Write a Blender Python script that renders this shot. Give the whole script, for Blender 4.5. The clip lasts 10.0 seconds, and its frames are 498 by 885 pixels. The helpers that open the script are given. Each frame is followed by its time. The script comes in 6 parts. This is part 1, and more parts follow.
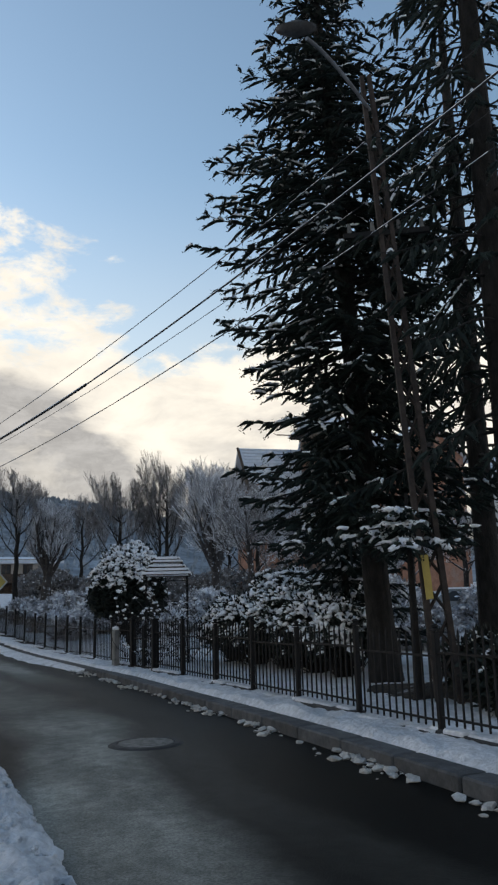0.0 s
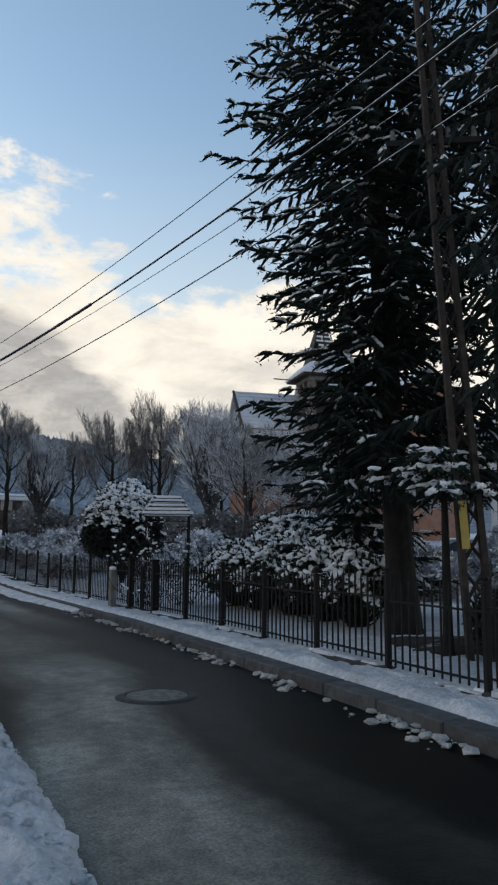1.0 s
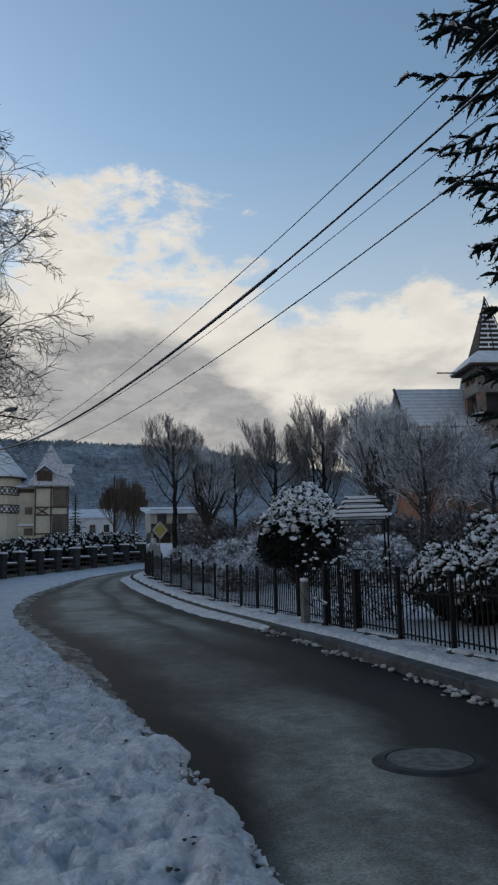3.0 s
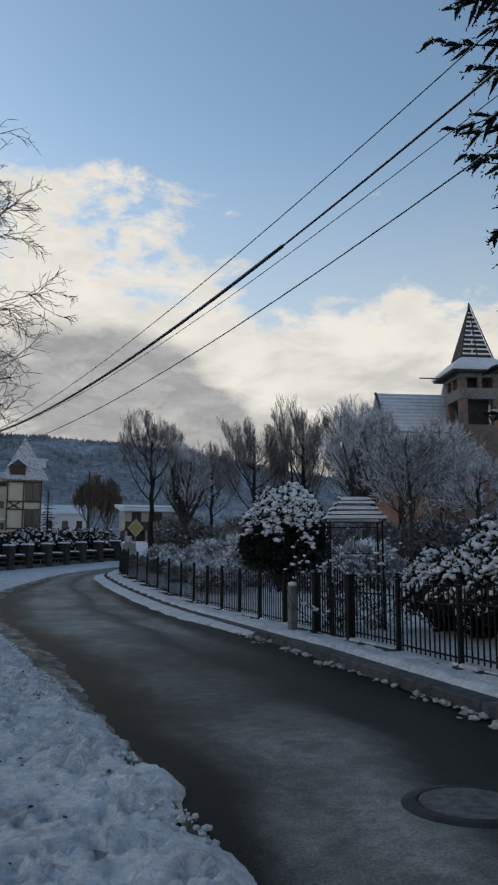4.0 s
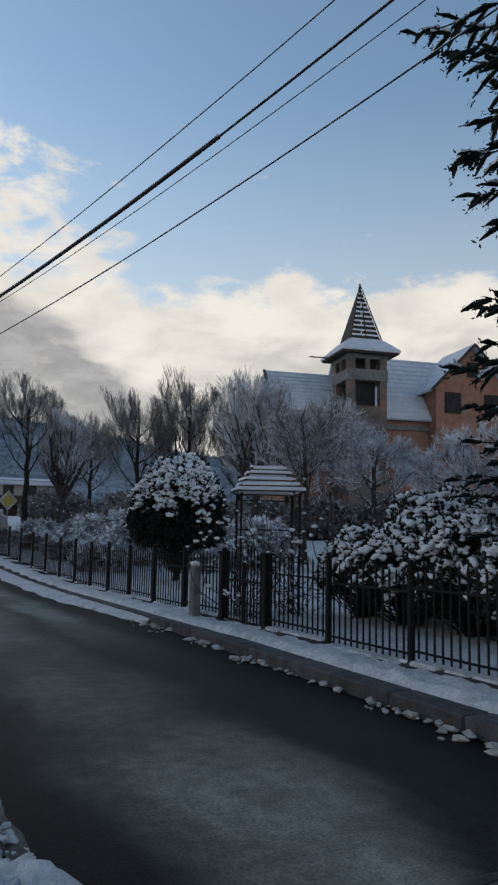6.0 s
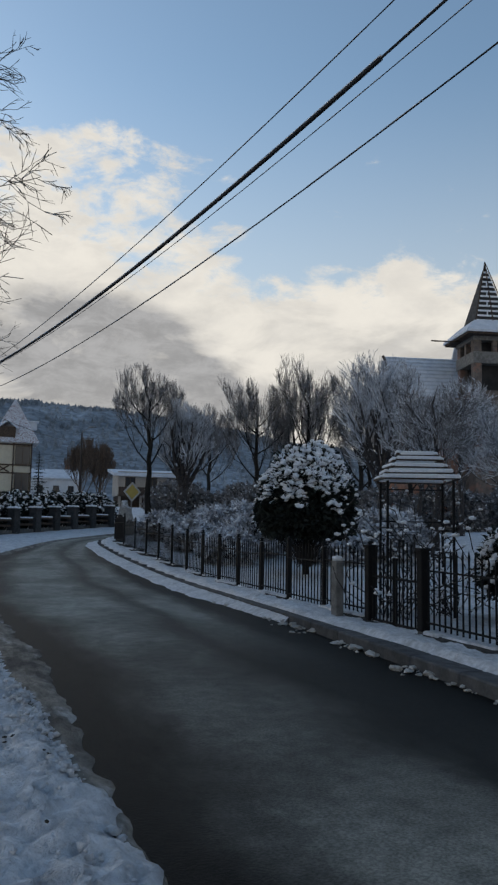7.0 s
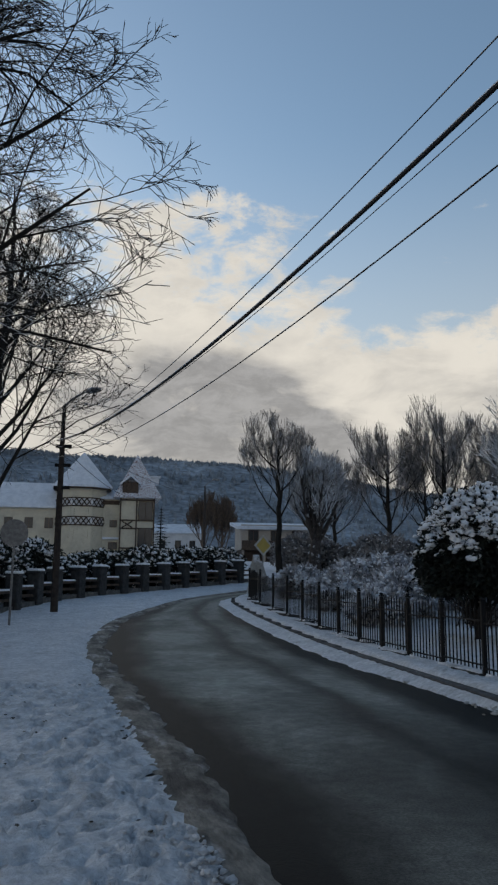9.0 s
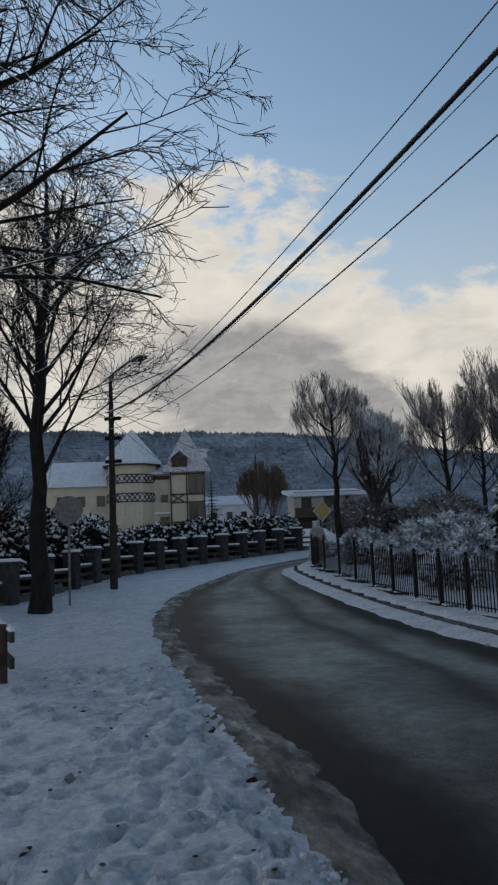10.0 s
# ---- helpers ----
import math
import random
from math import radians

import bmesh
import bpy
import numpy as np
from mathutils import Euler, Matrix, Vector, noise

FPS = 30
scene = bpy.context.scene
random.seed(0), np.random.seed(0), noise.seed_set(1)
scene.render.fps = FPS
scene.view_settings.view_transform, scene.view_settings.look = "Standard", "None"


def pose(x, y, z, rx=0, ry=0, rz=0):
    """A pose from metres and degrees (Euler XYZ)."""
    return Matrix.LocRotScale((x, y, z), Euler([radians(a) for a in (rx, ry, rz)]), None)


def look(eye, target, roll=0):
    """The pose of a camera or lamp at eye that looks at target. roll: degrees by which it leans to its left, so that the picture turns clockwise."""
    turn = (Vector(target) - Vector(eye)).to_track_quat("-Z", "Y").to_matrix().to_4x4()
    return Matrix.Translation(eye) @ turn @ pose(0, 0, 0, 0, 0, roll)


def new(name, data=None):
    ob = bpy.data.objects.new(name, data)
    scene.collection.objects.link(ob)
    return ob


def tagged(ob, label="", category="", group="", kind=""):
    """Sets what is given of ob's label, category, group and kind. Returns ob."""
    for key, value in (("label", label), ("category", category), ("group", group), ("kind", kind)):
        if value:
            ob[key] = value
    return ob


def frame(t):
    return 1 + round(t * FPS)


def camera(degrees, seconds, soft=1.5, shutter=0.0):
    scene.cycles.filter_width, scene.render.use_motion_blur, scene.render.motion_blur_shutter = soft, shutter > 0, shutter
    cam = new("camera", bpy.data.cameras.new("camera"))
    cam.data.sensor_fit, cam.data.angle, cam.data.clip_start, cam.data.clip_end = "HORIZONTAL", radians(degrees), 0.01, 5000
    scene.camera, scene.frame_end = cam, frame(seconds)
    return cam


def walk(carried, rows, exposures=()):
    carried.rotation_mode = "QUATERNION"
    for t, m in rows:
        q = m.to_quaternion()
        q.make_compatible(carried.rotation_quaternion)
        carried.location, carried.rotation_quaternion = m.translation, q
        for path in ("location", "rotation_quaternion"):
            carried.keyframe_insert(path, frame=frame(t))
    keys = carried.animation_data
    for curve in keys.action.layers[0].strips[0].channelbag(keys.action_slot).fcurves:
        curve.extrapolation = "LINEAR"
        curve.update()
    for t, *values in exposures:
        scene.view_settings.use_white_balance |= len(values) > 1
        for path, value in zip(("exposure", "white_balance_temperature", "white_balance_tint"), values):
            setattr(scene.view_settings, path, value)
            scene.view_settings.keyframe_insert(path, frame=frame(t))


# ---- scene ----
cam = camera(35.8, 10.0, soft=2.3)
PATH = [
    (0, (0.01, 0.178, 1.557), (1.109, 1.799, 1.964), -1.5),
    (0.5, (0.178, 0.69, 1.53), (1.288, 2.331, 1.803), -1.4),
    (1, (0.249, 1.286, 1.548), (1.38, 2.913, 1.816), 0.4),
    (1.5, (0.366, 1.779, 1.53), (1.373, 3.477, 1.846), -0.0),
    (2, (0.382, 2.329, 1.516), (1.258, 4.094, 1.861), -0.6),
    (2.5, (0.471, 2.845, 1.503), (1.299, 4.647, 1.762), -1.4),
    (2.7, (0.534, 3.141, 1.54), (1.32, 4.957, 1.83), -1.4),
    (4, (0.716, 4.474, 1.551), (1.56, 6.263, 1.845), 0.2),
    (4.5, (0.818, 4.967, 1.533), (1.773, 6.708, 1.776), 0.7),
    (5, (0.996, 5.486, 1.553), (1.954, 7.223, 1.814), 0.5),
    (5.5, (1.136, 6.015, 1.505), (2.258, 7.649, 1.774), 0.7),
    (6.8, (1.416, 7.349, 1.499), (2.447, 9.05, 1.705), 2.3),
    (7, (1.444, 7.631, 1.515), (2.311, 9.42, 1.73), 1.1),
    (7.5, (1.47, 8.354, 1.511), (2.219, 10.203, 1.641), 2.2),
    (8, (1.528, 8.731, 1.514), (2.224, 10.6, 1.665), 1.2),
    (8.5, (1.528, 9.318, 1.589), (2.178, 11.203, 1.75), 0.2),
    (9, (1.525, 9.986, 1.599), (2.109, 11.868, 1.944), 0.5),
    (9.5, (1.463, 10.651, 1.625), (1.946, 12.563, 1.954), -1.7),
    (10, (1.507, 11.21, 1.571), (1.982, 13.134, 1.841), -2.4),
]
EXPOSURE = [(t, stops, kelvin, 10) for t, stops, kelvin in ((0.0, 0.46, 7670), (1.0, 0.40, 7620), (2.5, 0.06, 7220), (5.5, 0.18, 7220), (7.0, 0.08, 7220), (7.5, 0.16, 7420), (8.2, 0.0, 7370), (9.0, -0.06, 7370), (10.0, -0.06, 7370))]
walk(cam, [(t, look(eye, target, roll)) for t, eye, target, roll in PATH], EXPOSURE)

# ---- world, sun ----
world = bpy.data.worlds.new("world")
scene.world = world
world.use_nodes = True
SUN_AZ, SUN_EL = -28.0, 14.0     # degrees: clockwise from +y, and above the horizon


def build_world():
    nt = world.node_tree
    nt.nodes.clear()
    N, L = nt.nodes.new, nt.links.new

    def math_node(op, a, b=None, c=None, clamp=False):
        n = N("ShaderNodeMath")
        n.operation, n.use_clamp = op, clamp
        for i, v in enumerate((a, b, c)):
            if v is None:
                continue
            if isinstance(v, (int, float)):
                n.inputs[i].default_value = v
            else:
                L(v, n.inputs[i])
        return n.outputs[0]

    def ramp(v, lo, hi, a=0.0, b=1.0):
        n = N("ShaderNodeMapRange")
        n.interpolation_type = "SMOOTHSTEP"
        L(v, n.inputs["Value"])
        for k, x in (("From Min", lo), ("From Max", hi), ("To Min", a), ("To Max", b)):
            n.inputs[k].default_value = x
        return n.outputs[0]

    def mix(f, a, b):
        n = N("ShaderNodeMix")
        n.data_type = "RGBA"
        for i, v in ((0, f), (6, a), (7, b)):
            if isinstance(v, (int, float)):
                n.inputs[i].default_value = v
            elif isinstance(v, tuple):
                n.inputs[i].default_value = (*v, 1)
            else:
                L(v, n.inputs[i])
        return n.outputs[2]

    tc = N("ShaderNodeTexCoord")
    sep = N("ShaderNodeSeparateXYZ")
    L(tc.outputs["Generated"], sep.inputs[0])
    X, Y, Z = sep.outputs
    sky = N("ShaderNodeTexSky")
    sky.sky_type, sky.sun_disc = "NISHITA", False
    sky.sun_elevation, sky.sun_rotation = radians(SUN_EL), radians(SUN_AZ)
    sky.air_density, sky.dust_density, sky.ozone_density = 1.0, 0.6, 2.5
    tint = N("ShaderNodeMix")
    tint.data_type, tint.blend_type = "RGBA", "MULTIPLY"
    tint.inputs[0].default_value = 1.0
    L(sky.outputs[0], tint.inputs[6])
    tint.inputs[7].default_value = SKY_TINT
    az = math_node("ARCTAN2", X, Y)
    el = math_node("ARCSINE", Z)
    comb = N("ShaderNodeCombineXYZ")
    L(math_node("MULTIPLY", az, 4.2), comb.inputs[0])
    L(math_node("MULTIPLY", el, 8.5), comb.inputs[1])

    def noise_tex(scale, detail, rough, dist, off):
        mp = N("ShaderNodeMapping")
        mp.inputs["Location"].default_value = off
        L(comb.outputs[0], mp.inputs[0])
        n = N("ShaderNodeTexNoise")
        n.inputs["Scale"].default_value, n.inputs["Detail"].default_value = scale, detail
        n.inputs["Roughness"].default_value, n.inputs["Distortion"].default_value = rough, dist
        L(mp.outputs[0], n.inputs["Vector"])
        return n.outputs[0]

    def hump(a0, e0, wa, we):
        """A soft mound of cloud round a bearing and a height, in degrees."""
        u = math_node("DIVIDE", math_node("SUBTRACT", az, radians(a0)), radians(wa))
        w = math_node("DIVIDE", math_node("SUBTRACT", el, radians(e0)), radians(we))
        d = math_node("ADD", math_node("MULTIPLY", u, u), math_node("MULTIPLY", w, w))
        return math_node("EXPONENT", math_node("MULTIPLY", d, -1.0))
    big = noise_tex(1.7, 10, 0.62, 0.35, CLOUD_OFF)
    fine = noise_tex(4.6, 10, 0.68, 0.3, (1.7, 0.4, 0.0))
    low = ramp(el, radians(14.5), radians(20.5), 1.0, 0.0)
    cover = math_node("MULTIPLY", low, 0.5)
    for a0, e0, wa, we, k in ((10, 21, 7.5, 6.0, 0.34), (13, 27, 5, 2.6, 0.12), (19, 25.5, 4.5, 2.0, 0.17), (22, 19.5, 5, 2.4, 0.16), (24.6, 24.9, 1.9, 0.5, 0.24), (-6, 20, 10, 9, 0.34), (38, 18.5, 9, 1.8, 0.1), (-60, 20, 30, 8, 0.2), (170, 25, 50, 12, 0.15)):
        cover = math_node("ADD", cover, math_node("MULTIPLY", hump(a0, e0, wa, we), k))
    dens = math_node("ADD", math_node("ADD", big, cover), math_node("MULTIPLY", math_node("SUBTRACT", fine, 0.5), 0.55))
    dens = math_node("ADD", dens, ramp(el, radians(26.5), radians(31.0), 0.0, -0.3))
    cloud = ramp(dens, 0.62, 0.84)
    # thick cloud is grey underneath, thin cloud shines; one dark bank with a rounded shoulder stands over the ridge
    thick = noise_tex(1.9, 8, 0.58, 0.3, (4.3, 2.1, 0.0))
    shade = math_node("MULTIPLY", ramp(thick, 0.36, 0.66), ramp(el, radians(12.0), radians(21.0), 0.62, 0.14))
    shade = math_node("ADD", shade, math_node("MULTIPLY", ramp(fine, 0.42, 0.66), ramp(el, radians(16.0), radians(21.0), 0.04, 0.22)))
    bu = math_node("DIVIDE", math_node("SUBTRACT", az, radians(13.0)), radians(13.0))
    bw = math_node("DIVIDE", math_node("SUBTRACT", el, radians(7.5)), radians(9.6))
    bd = math_node("ADD", math_node("ADD", math_node("MULTIPLY", bu, bu), math_node("MULTIPLY", bw, bw)), math_node("MULTIPLY", math_node("SUBTRACT", big, 0.5), 0.5))
    bank = math_node("MULTIPLY", ramp(bd, 0.72, 1.08, 1.0, 0.0), ramp(az, radians(4.0), radians(13.0), 0.35, 0.92))
    bank = math_node("MULTIPLY", bank, ramp(thick, 0.30, 0.60, 0.72, 1.05))
    shade = math_node("ADD", shade, bank, None, True)
    deep = mix(ramp(fine, 0.34, 0.66), tuple(0.92 * k for k in CLOUD_GREY), tuple(1.22 * k for k in CLOUD_GREY))
    ccol = mix(shade, CLOUD_LIT, deep)
    clear = mix(ramp(el, radians(4.0), radians(33.0), 0.7, 0.0), tint.outputs[2], (5.5, 5.8, 6.1))
    col = mix(cloud, clear, ccol)
    hz = ramp(el, radians(2.0), radians(11.0), 0.45, 0.0)
    col = mix(hz, col, HAZE_COL)
    bg = N("ShaderNodeBackground")
    bg.inputs[1].default_value = SKY
    L(col, bg.inputs[0])
    out = N("ShaderNodeOutputWorld")
    L(bg.outputs[0], out.inputs[0])


SKY = 0.105
SKY_TINT = (1.84, 1.89, 1.85, 1)
CLOUD_OFF = (0.6, 1.3, 0.0)
CLOUD_LIT, CLOUD_GREY, HAZE_COL = (7.25, 7.32, 7.3), (3.1, 3.27, 3.6), (4.8, 4.75, 4.65)
build_world()
sun = new("sun", bpy.data.lights.new("sun", "SUN"))
sun.data.energy, sun.data.angle, sun.data.color = 0.25, radians(14), (1.0, 0.93, 0.84)
_a, _e = radians(SUN_AZ), radians(SUN_EL)
sun.matrix_world = look((0, 0, 40), (-math.sin(_a) * math.cos(_e) * 50, -math.cos(_a) * math.cos(_e) * 50, 40 - math.sin(_e) * 50))

# ---- materials ----


def material(name, base, other=None, scale=8.0, rough=0.8, bump=0.0, bump_scale=None, metal=0.0, stain=None, stain_scale=0.6, stain_at=(0.5, 0.7),
             grain=0.15, vary=0.0, spec=0.3, stretch=(1, 1, 1), island=0.0):
    """Base and second colour mixed by noise, stains at a larger scale, fine relief; vary: shift of brightness from piece to piece."""
    m = bpy.data.materials.new(name)
    m.use_nodes = True
    nt = m.node_tree
    N, L = nt.nodes.new, nt.links.new
    b = nt.nodes["Principled BSDF"]
    b.inputs["Roughness"].default_value, b.inputs["Metallic"].default_value = rough, metal
    b.inputs["Specular IOR Level"].default_value = spec
    tc, mp = N("ShaderNodeTexCoord"), N("ShaderNodeMapping")
    mp.inputs["Scale"].default_value = stretch
    geo = N("ShaderNodeNewGeometry")
    L(geo.outputs["Position"], mp.inputs[0])

    def noise_tex(s, detail=5, r=0.6):
        n = N("ShaderNodeTexNoise")
        n.inputs["Scale"].default_value, n.inputs["Detail"].default_value, n.inputs["Roughness"].default_value = s, detail, r
        L(mp.outputs[0], n.inputs["Vector"])
        return n.outputs[0]

    def ramp(v, lo, hi, a=0.0, c=1.0):
        n = N("ShaderNodeMapRange")
        n.interpolation_type = "SMOOTHSTEP"
        L(v, n.inputs[0])
        for k, x in ((1, lo), (2, hi), (3, a), (4, c)):
            n.inputs[k].default_value = x
        return n.outputs[0]

    def mix(f, a, c, blend="MIX"):
        n = N("ShaderNodeMix")
        n.data_type, n.blend_type = "RGBA", blend
        for i, v in ((0, f), (6, a), (7, c)):
            if isinstance(v, float):
                n.inputs[i].default_value = v
            elif isinstance(v, tuple):
                n.inputs[i].default_value = (*v, 1)
            else:
                L(v, n.inputs[i])
        return n.outputs[2]
    other = other or tuple(c * 0.72 for c in base)
    n1 = noise_tex(scale)
    col = mix(ramp(n1, 0.35, 0.65), base, other)
    if stain:
        col = mix(ramp(noise_tex(stain_scale, 6, 0.62), *stain_at), col, stain)
    fine = noise_tex(scale * 6, 3)
    g = N("ShaderNodeMapRange")
    L(fine, g.inputs[0])
    g.inputs[1].default_value, g.inputs[2].default_value = 0.3, 0.7
    g.inputs[3].default_value, g.inputs[4].default_value = 1 - grain, 1 + grain
    hv = N("ShaderNodeHueSaturation")
    L(col, hv.inputs["Color"])
    val = g.outputs[0]
    if vary or island:
        r = N("ShaderNodeMapRange")
        if vary:
            L(N("ShaderNodeObjectInfo").outputs["Random"], r.inputs[0])
        else:
            L(geo.outputs["Random Per Island"], r.inputs[0])
        k = vary or island
        r.inputs[3].default_value, r.inputs[4].default_value = 1 - k, 1 + k
        mu = N("ShaderNodeMath")
        mu.operation = "MULTIPLY"
        L(val, mu.inputs[0]), L(r.outputs[0], mu.inputs[1])
        val = mu.outputs[0]
    L(val, hv.inputs["Value"])
    L(hv.outputs[0], b.inputs["Base Color"])
    L(ramp(n1, 0.3, 0.7, max(0.0, rough - 0.1), min(1.0, rough + 0.1)), b.inputs["Roughness"])
    if bump:
        bp = N("ShaderNodeBump")
        bp.inputs["Strength"].default_value, bp.inputs["Distance"].default_value = 1.0, bump
        L(noise_tex(bump_scale or scale * 3, 6), bp.inputs["Height"])
        L(bp.outputs[0], b.inputs["Normal"])
    return m


M = {}
M["snow"] = material("snow", (0.81, 0.825, 0.85), (0.73, 0.75, 0.79), 3.0, 0.7, 0.02, 16, grain=0.05)
M["snow_ground"] = material("snow_ground", (0.68, 0.69, 0.715), (0.57, 0.585, 0.615), 2.2, 0.75, 0.045, 26, stain=(0.42, 0.42, 0.42), stain_scale=1.6, stain_at=(0.56, 0.74), grain=0.22)
M["slush"] = material("slush", (0.19, 0.172, 0.148), (0.055, 0.05, 0.045), 3.2, 0.7, 0.03, 30, stain=(0.40, 0.39, 0.38), stain_scale=3.5, stain_at=(0.52, 0.70), grain=0.4, stretch=(1, 0.4, 1))
M["snow_dirty"] = material("snow_dirty", (0.5, 0.49, 0.47), (0.36, 0.35, 0.33), 9.0, 0.75, 0.02, 40, grain=0.2)
M["soil"] = material("soil", (0.085, 0.075, 0.062), (0.045, 0.042, 0.036), 9.0, 0.95, 0.01, 60, grain=0.5)
M["collar"] = material("collar", (0.030, 0.030, 0.0295), (0.020, 0.020, 0.0205), 1.6, 0.66, 0.004, 160, grain=0.4)


def asphalt():
    """Worn wet asphalt: dark wheel tracks and paler bands along the lane, part wear, part sky sheen put into the
    colour, with coarse grain. Reads the lane's own coordinates.
    """
    m = bpy.data.materials.new("asphalt")
    m.use_nodes = True
    nt = m.node_tree
    N, L = nt.nodes.new, nt.links.new
    b = nt.nodes["Principled BSDF"]
    uv = N("ShaderNodeUVMap")
    uv.uv_map = "lane"
    sep = N("ShaderNodeSeparateXYZ")
    L(uv.outputs[0], sep.inputs[0])
    geo = N("ShaderNodeNewGeometry")

    def tex(vec, scale, detail=6, rough=0.6, sc=(1, 1, 1)):
        mp, n = N("ShaderNodeMapping"), N("ShaderNodeTexNoise")
        mp.inputs["Scale"].default_value = sc
        L(vec, mp.inputs[0])
        n.inputs["Scale"].default_value, n.inputs["Detail"].default_value, n.inputs["Roughness"].default_value = scale, detail, rough
        L(mp.outputs[0], n.inputs["Vector"])
        return n.outputs[0]

    def op(kind, x, y):
        n = N("ShaderNodeMath")
        n.operation = kind
        for i, v in enumerate((x, y)):
            if isinstance(v, float):
                n.inputs[i].default_value = v
            else:
                L(v, n.inputs[i])
        return n.outputs[0]

    def ramp(v, lo, hi, p=0.0, q=1.0):
        n = N("ShaderNodeMapRange")
        n.interpolation_type = "SMOOTHSTEP"
        L(v, n.inputs[0])
        for k, x in ((1, lo), (2, hi), (3, p), (4, q)):
            n.inputs[k].default_value = x
        return n.outputs[0]
    warp = tex(uv.outputs[0], 1.0, 7, 0.62, (1.4, 0.5, 1))
    u = op("ADD", sep.outputs[0], op("MULTIPLY", op("SUBTRACT", warp, 0.5), 0.5))
    u = op("ADD", u, ramp(sep.outputs[1], 1.5, 2.6, 0.2, 0.0))
    right = op("MULTIPLY", op("MULTIPLY", ramp(u, 0.58, 0.67), ramp(u, 0.76, 0.88, 1.0, 0.0)), ramp(sep.outputs[1], 3.6, 5.0, 0.08, 0.8))
    band = op("ADD", op("MULTIPLY", ramp(u, 0.17, 0.32), ramp(u, 0.46, 0.64, 1.0, 0.0)), right)
    patch = ramp(op("ADD", op("MULTIPLY", tex(uv.outputs[0], 1.0, 5, 0.55, (3.0, 1.6, 1)), 0.8), op("MULTIPLY", tex(geo.outputs["Position"], 3.2, 6, 0.62), 0.2)), 0.36, 0.64)
    # sky sheen painted into the colour: strongest towards the bend, weakest before the gate
    sheen = op("ADD", ramp(sep.outputs[1], 3.6, 5.0, 0.46, 1.1), ramp(sep.outputs[1], 2.2, 3.2, 0.5, 0.0))
    k = op("MULTIPLY", op("MULTIPLY", band, sheen), op("ADD", op("MULTIPLY", patch, 0.55), 0.45))
    mx = N("ShaderNodeMix")
    mx.data_type = "RGBA"
    L(k, mx.inputs[0])
    mx.inputs[6].default_value, mx.inputs[7].default_value = (0.0065, 0.0065, 0.006, 1), (0.30, 0.295, 0.26, 1)
    grit = tex(geo.outputs["Position"], 55, 3, 0.7)
    hv = N("ShaderNodeHueSaturation")
    L(mx.outputs[2], hv.inputs["Color"])
    L(op("MULTIPLY", ramp(grit, 0.3, 0.7, 0.7, 1.4), ramp(tex(geo.outputs["Position"], 7, 5, 0.6), 0.35, 0.68, 0.86, 1.16)), hv.inputs["Value"])
    L(hv.outputs[0], b.inputs["Base Color"])
    L(ramp(k, 0.0, 0.7, 0.5, 0.68), b.inputs["Roughness"])
    b.inputs["Specular IOR Level"].default_value = 0.05
    bp = N("ShaderNodeBump")
    bp.inputs["Strength"].default_value, bp.inputs["Distance"].default_value = 0.8, 0.006
    L(grit, bp.inputs["Height"])
    L(bp.outputs[0], b.inputs["Normal"])
    return m


M["asphalt"] = asphalt()
M["kerb"] = material("kerb", (0.08, 0.083, 0.088), (0.055, 0.058, 0.062), 6.0, 0.85, 0.006, 60, stain=(0.07, 0.07, 0.07), stain_scale=2.0, vary=0.15)
M["plinth"] = material("plinth", (0.055, 0.056, 0.058), (0.034, 0.035, 0.036), 7.0, 0.9, 0.012, 35, vary=0.2)
M["concrete"] = material("concrete", (0.21, 0.205, 0.195), (0.14, 0.137, 0.13), 6.0, 0.85, 0.006, 50, stain=(0.12, 0.115, 0.11), stain_scale=1.5)
M["concrete_dark"] = material("concrete_dark", (0.13, 0.128, 0.122), (0.08, 0.08, 0.078), 6.0, 0.85, 0.006, 50, stain=(0.05, 0.05, 0.05), stain_scale=1.5)
M["iron"] = material("iron", (0.007, 0.007, 0.008), (0.012, 0.011, 0.011), 20, 0.7, 0.002, 80, spec=0.2)
M["cast_iron"] = material("cast_iron", (0.10, 0.098, 0.09), (0.065, 0.064, 0.06), 14, 0.6, 0.004, 60)
M["bark"] = material("bark", (0.02, 0.0175, 0.016), (0.011, 0.010, 0.009), 9, 0.95, 0.03, 26, stretch=(1, 1, 0.35))
M["bark_snow"] = material("bark_snow", (0.06, 0.053, 0.05), (0.035, 0.03, 0.03), 9, 0.95, 0.01, 26, stain=(0.5, 0.53, 0.58), stain_scale=5.0, stain_at=(0.58, 0.66))
M["twig_frost"] = material("twig_frost", (0.40, 0.42, 0.46), (0.17, 0.165, 0.17), 2.5, 0.9, stain=(0.70, 0.73, 0.78), stain_scale=1.3, stain_at=(0.44, 0.64), island=0.25)
M["twig_mid"] = material("twig_mid", (0.25, 0.245, 0.25), (0.13, 0.122, 0.122), 2.5, 0.9, stain=(0.46, 0.47, 0.5), stain_scale=1.5, stain_at=(0.54, 0.72), island=0.3)
M["twig_brown"] = material("twig_brown", (0.14, 0.102, 0.078), (0.085, 0.064, 0.052), 3, 0.95, island=0.3)
M["needles"] = material("needles", (0.014, 0.022, 0.017), (0.008, 0.013, 0.012), 5, 0.75, island=0.45, spec=0.2)
M["leaves_dark"] = material("leaves_dark", (0.017, 0.024, 0.018), (0.012, 0.014, 0.012), 5, 0.7, island=0.5, spec=0.25)
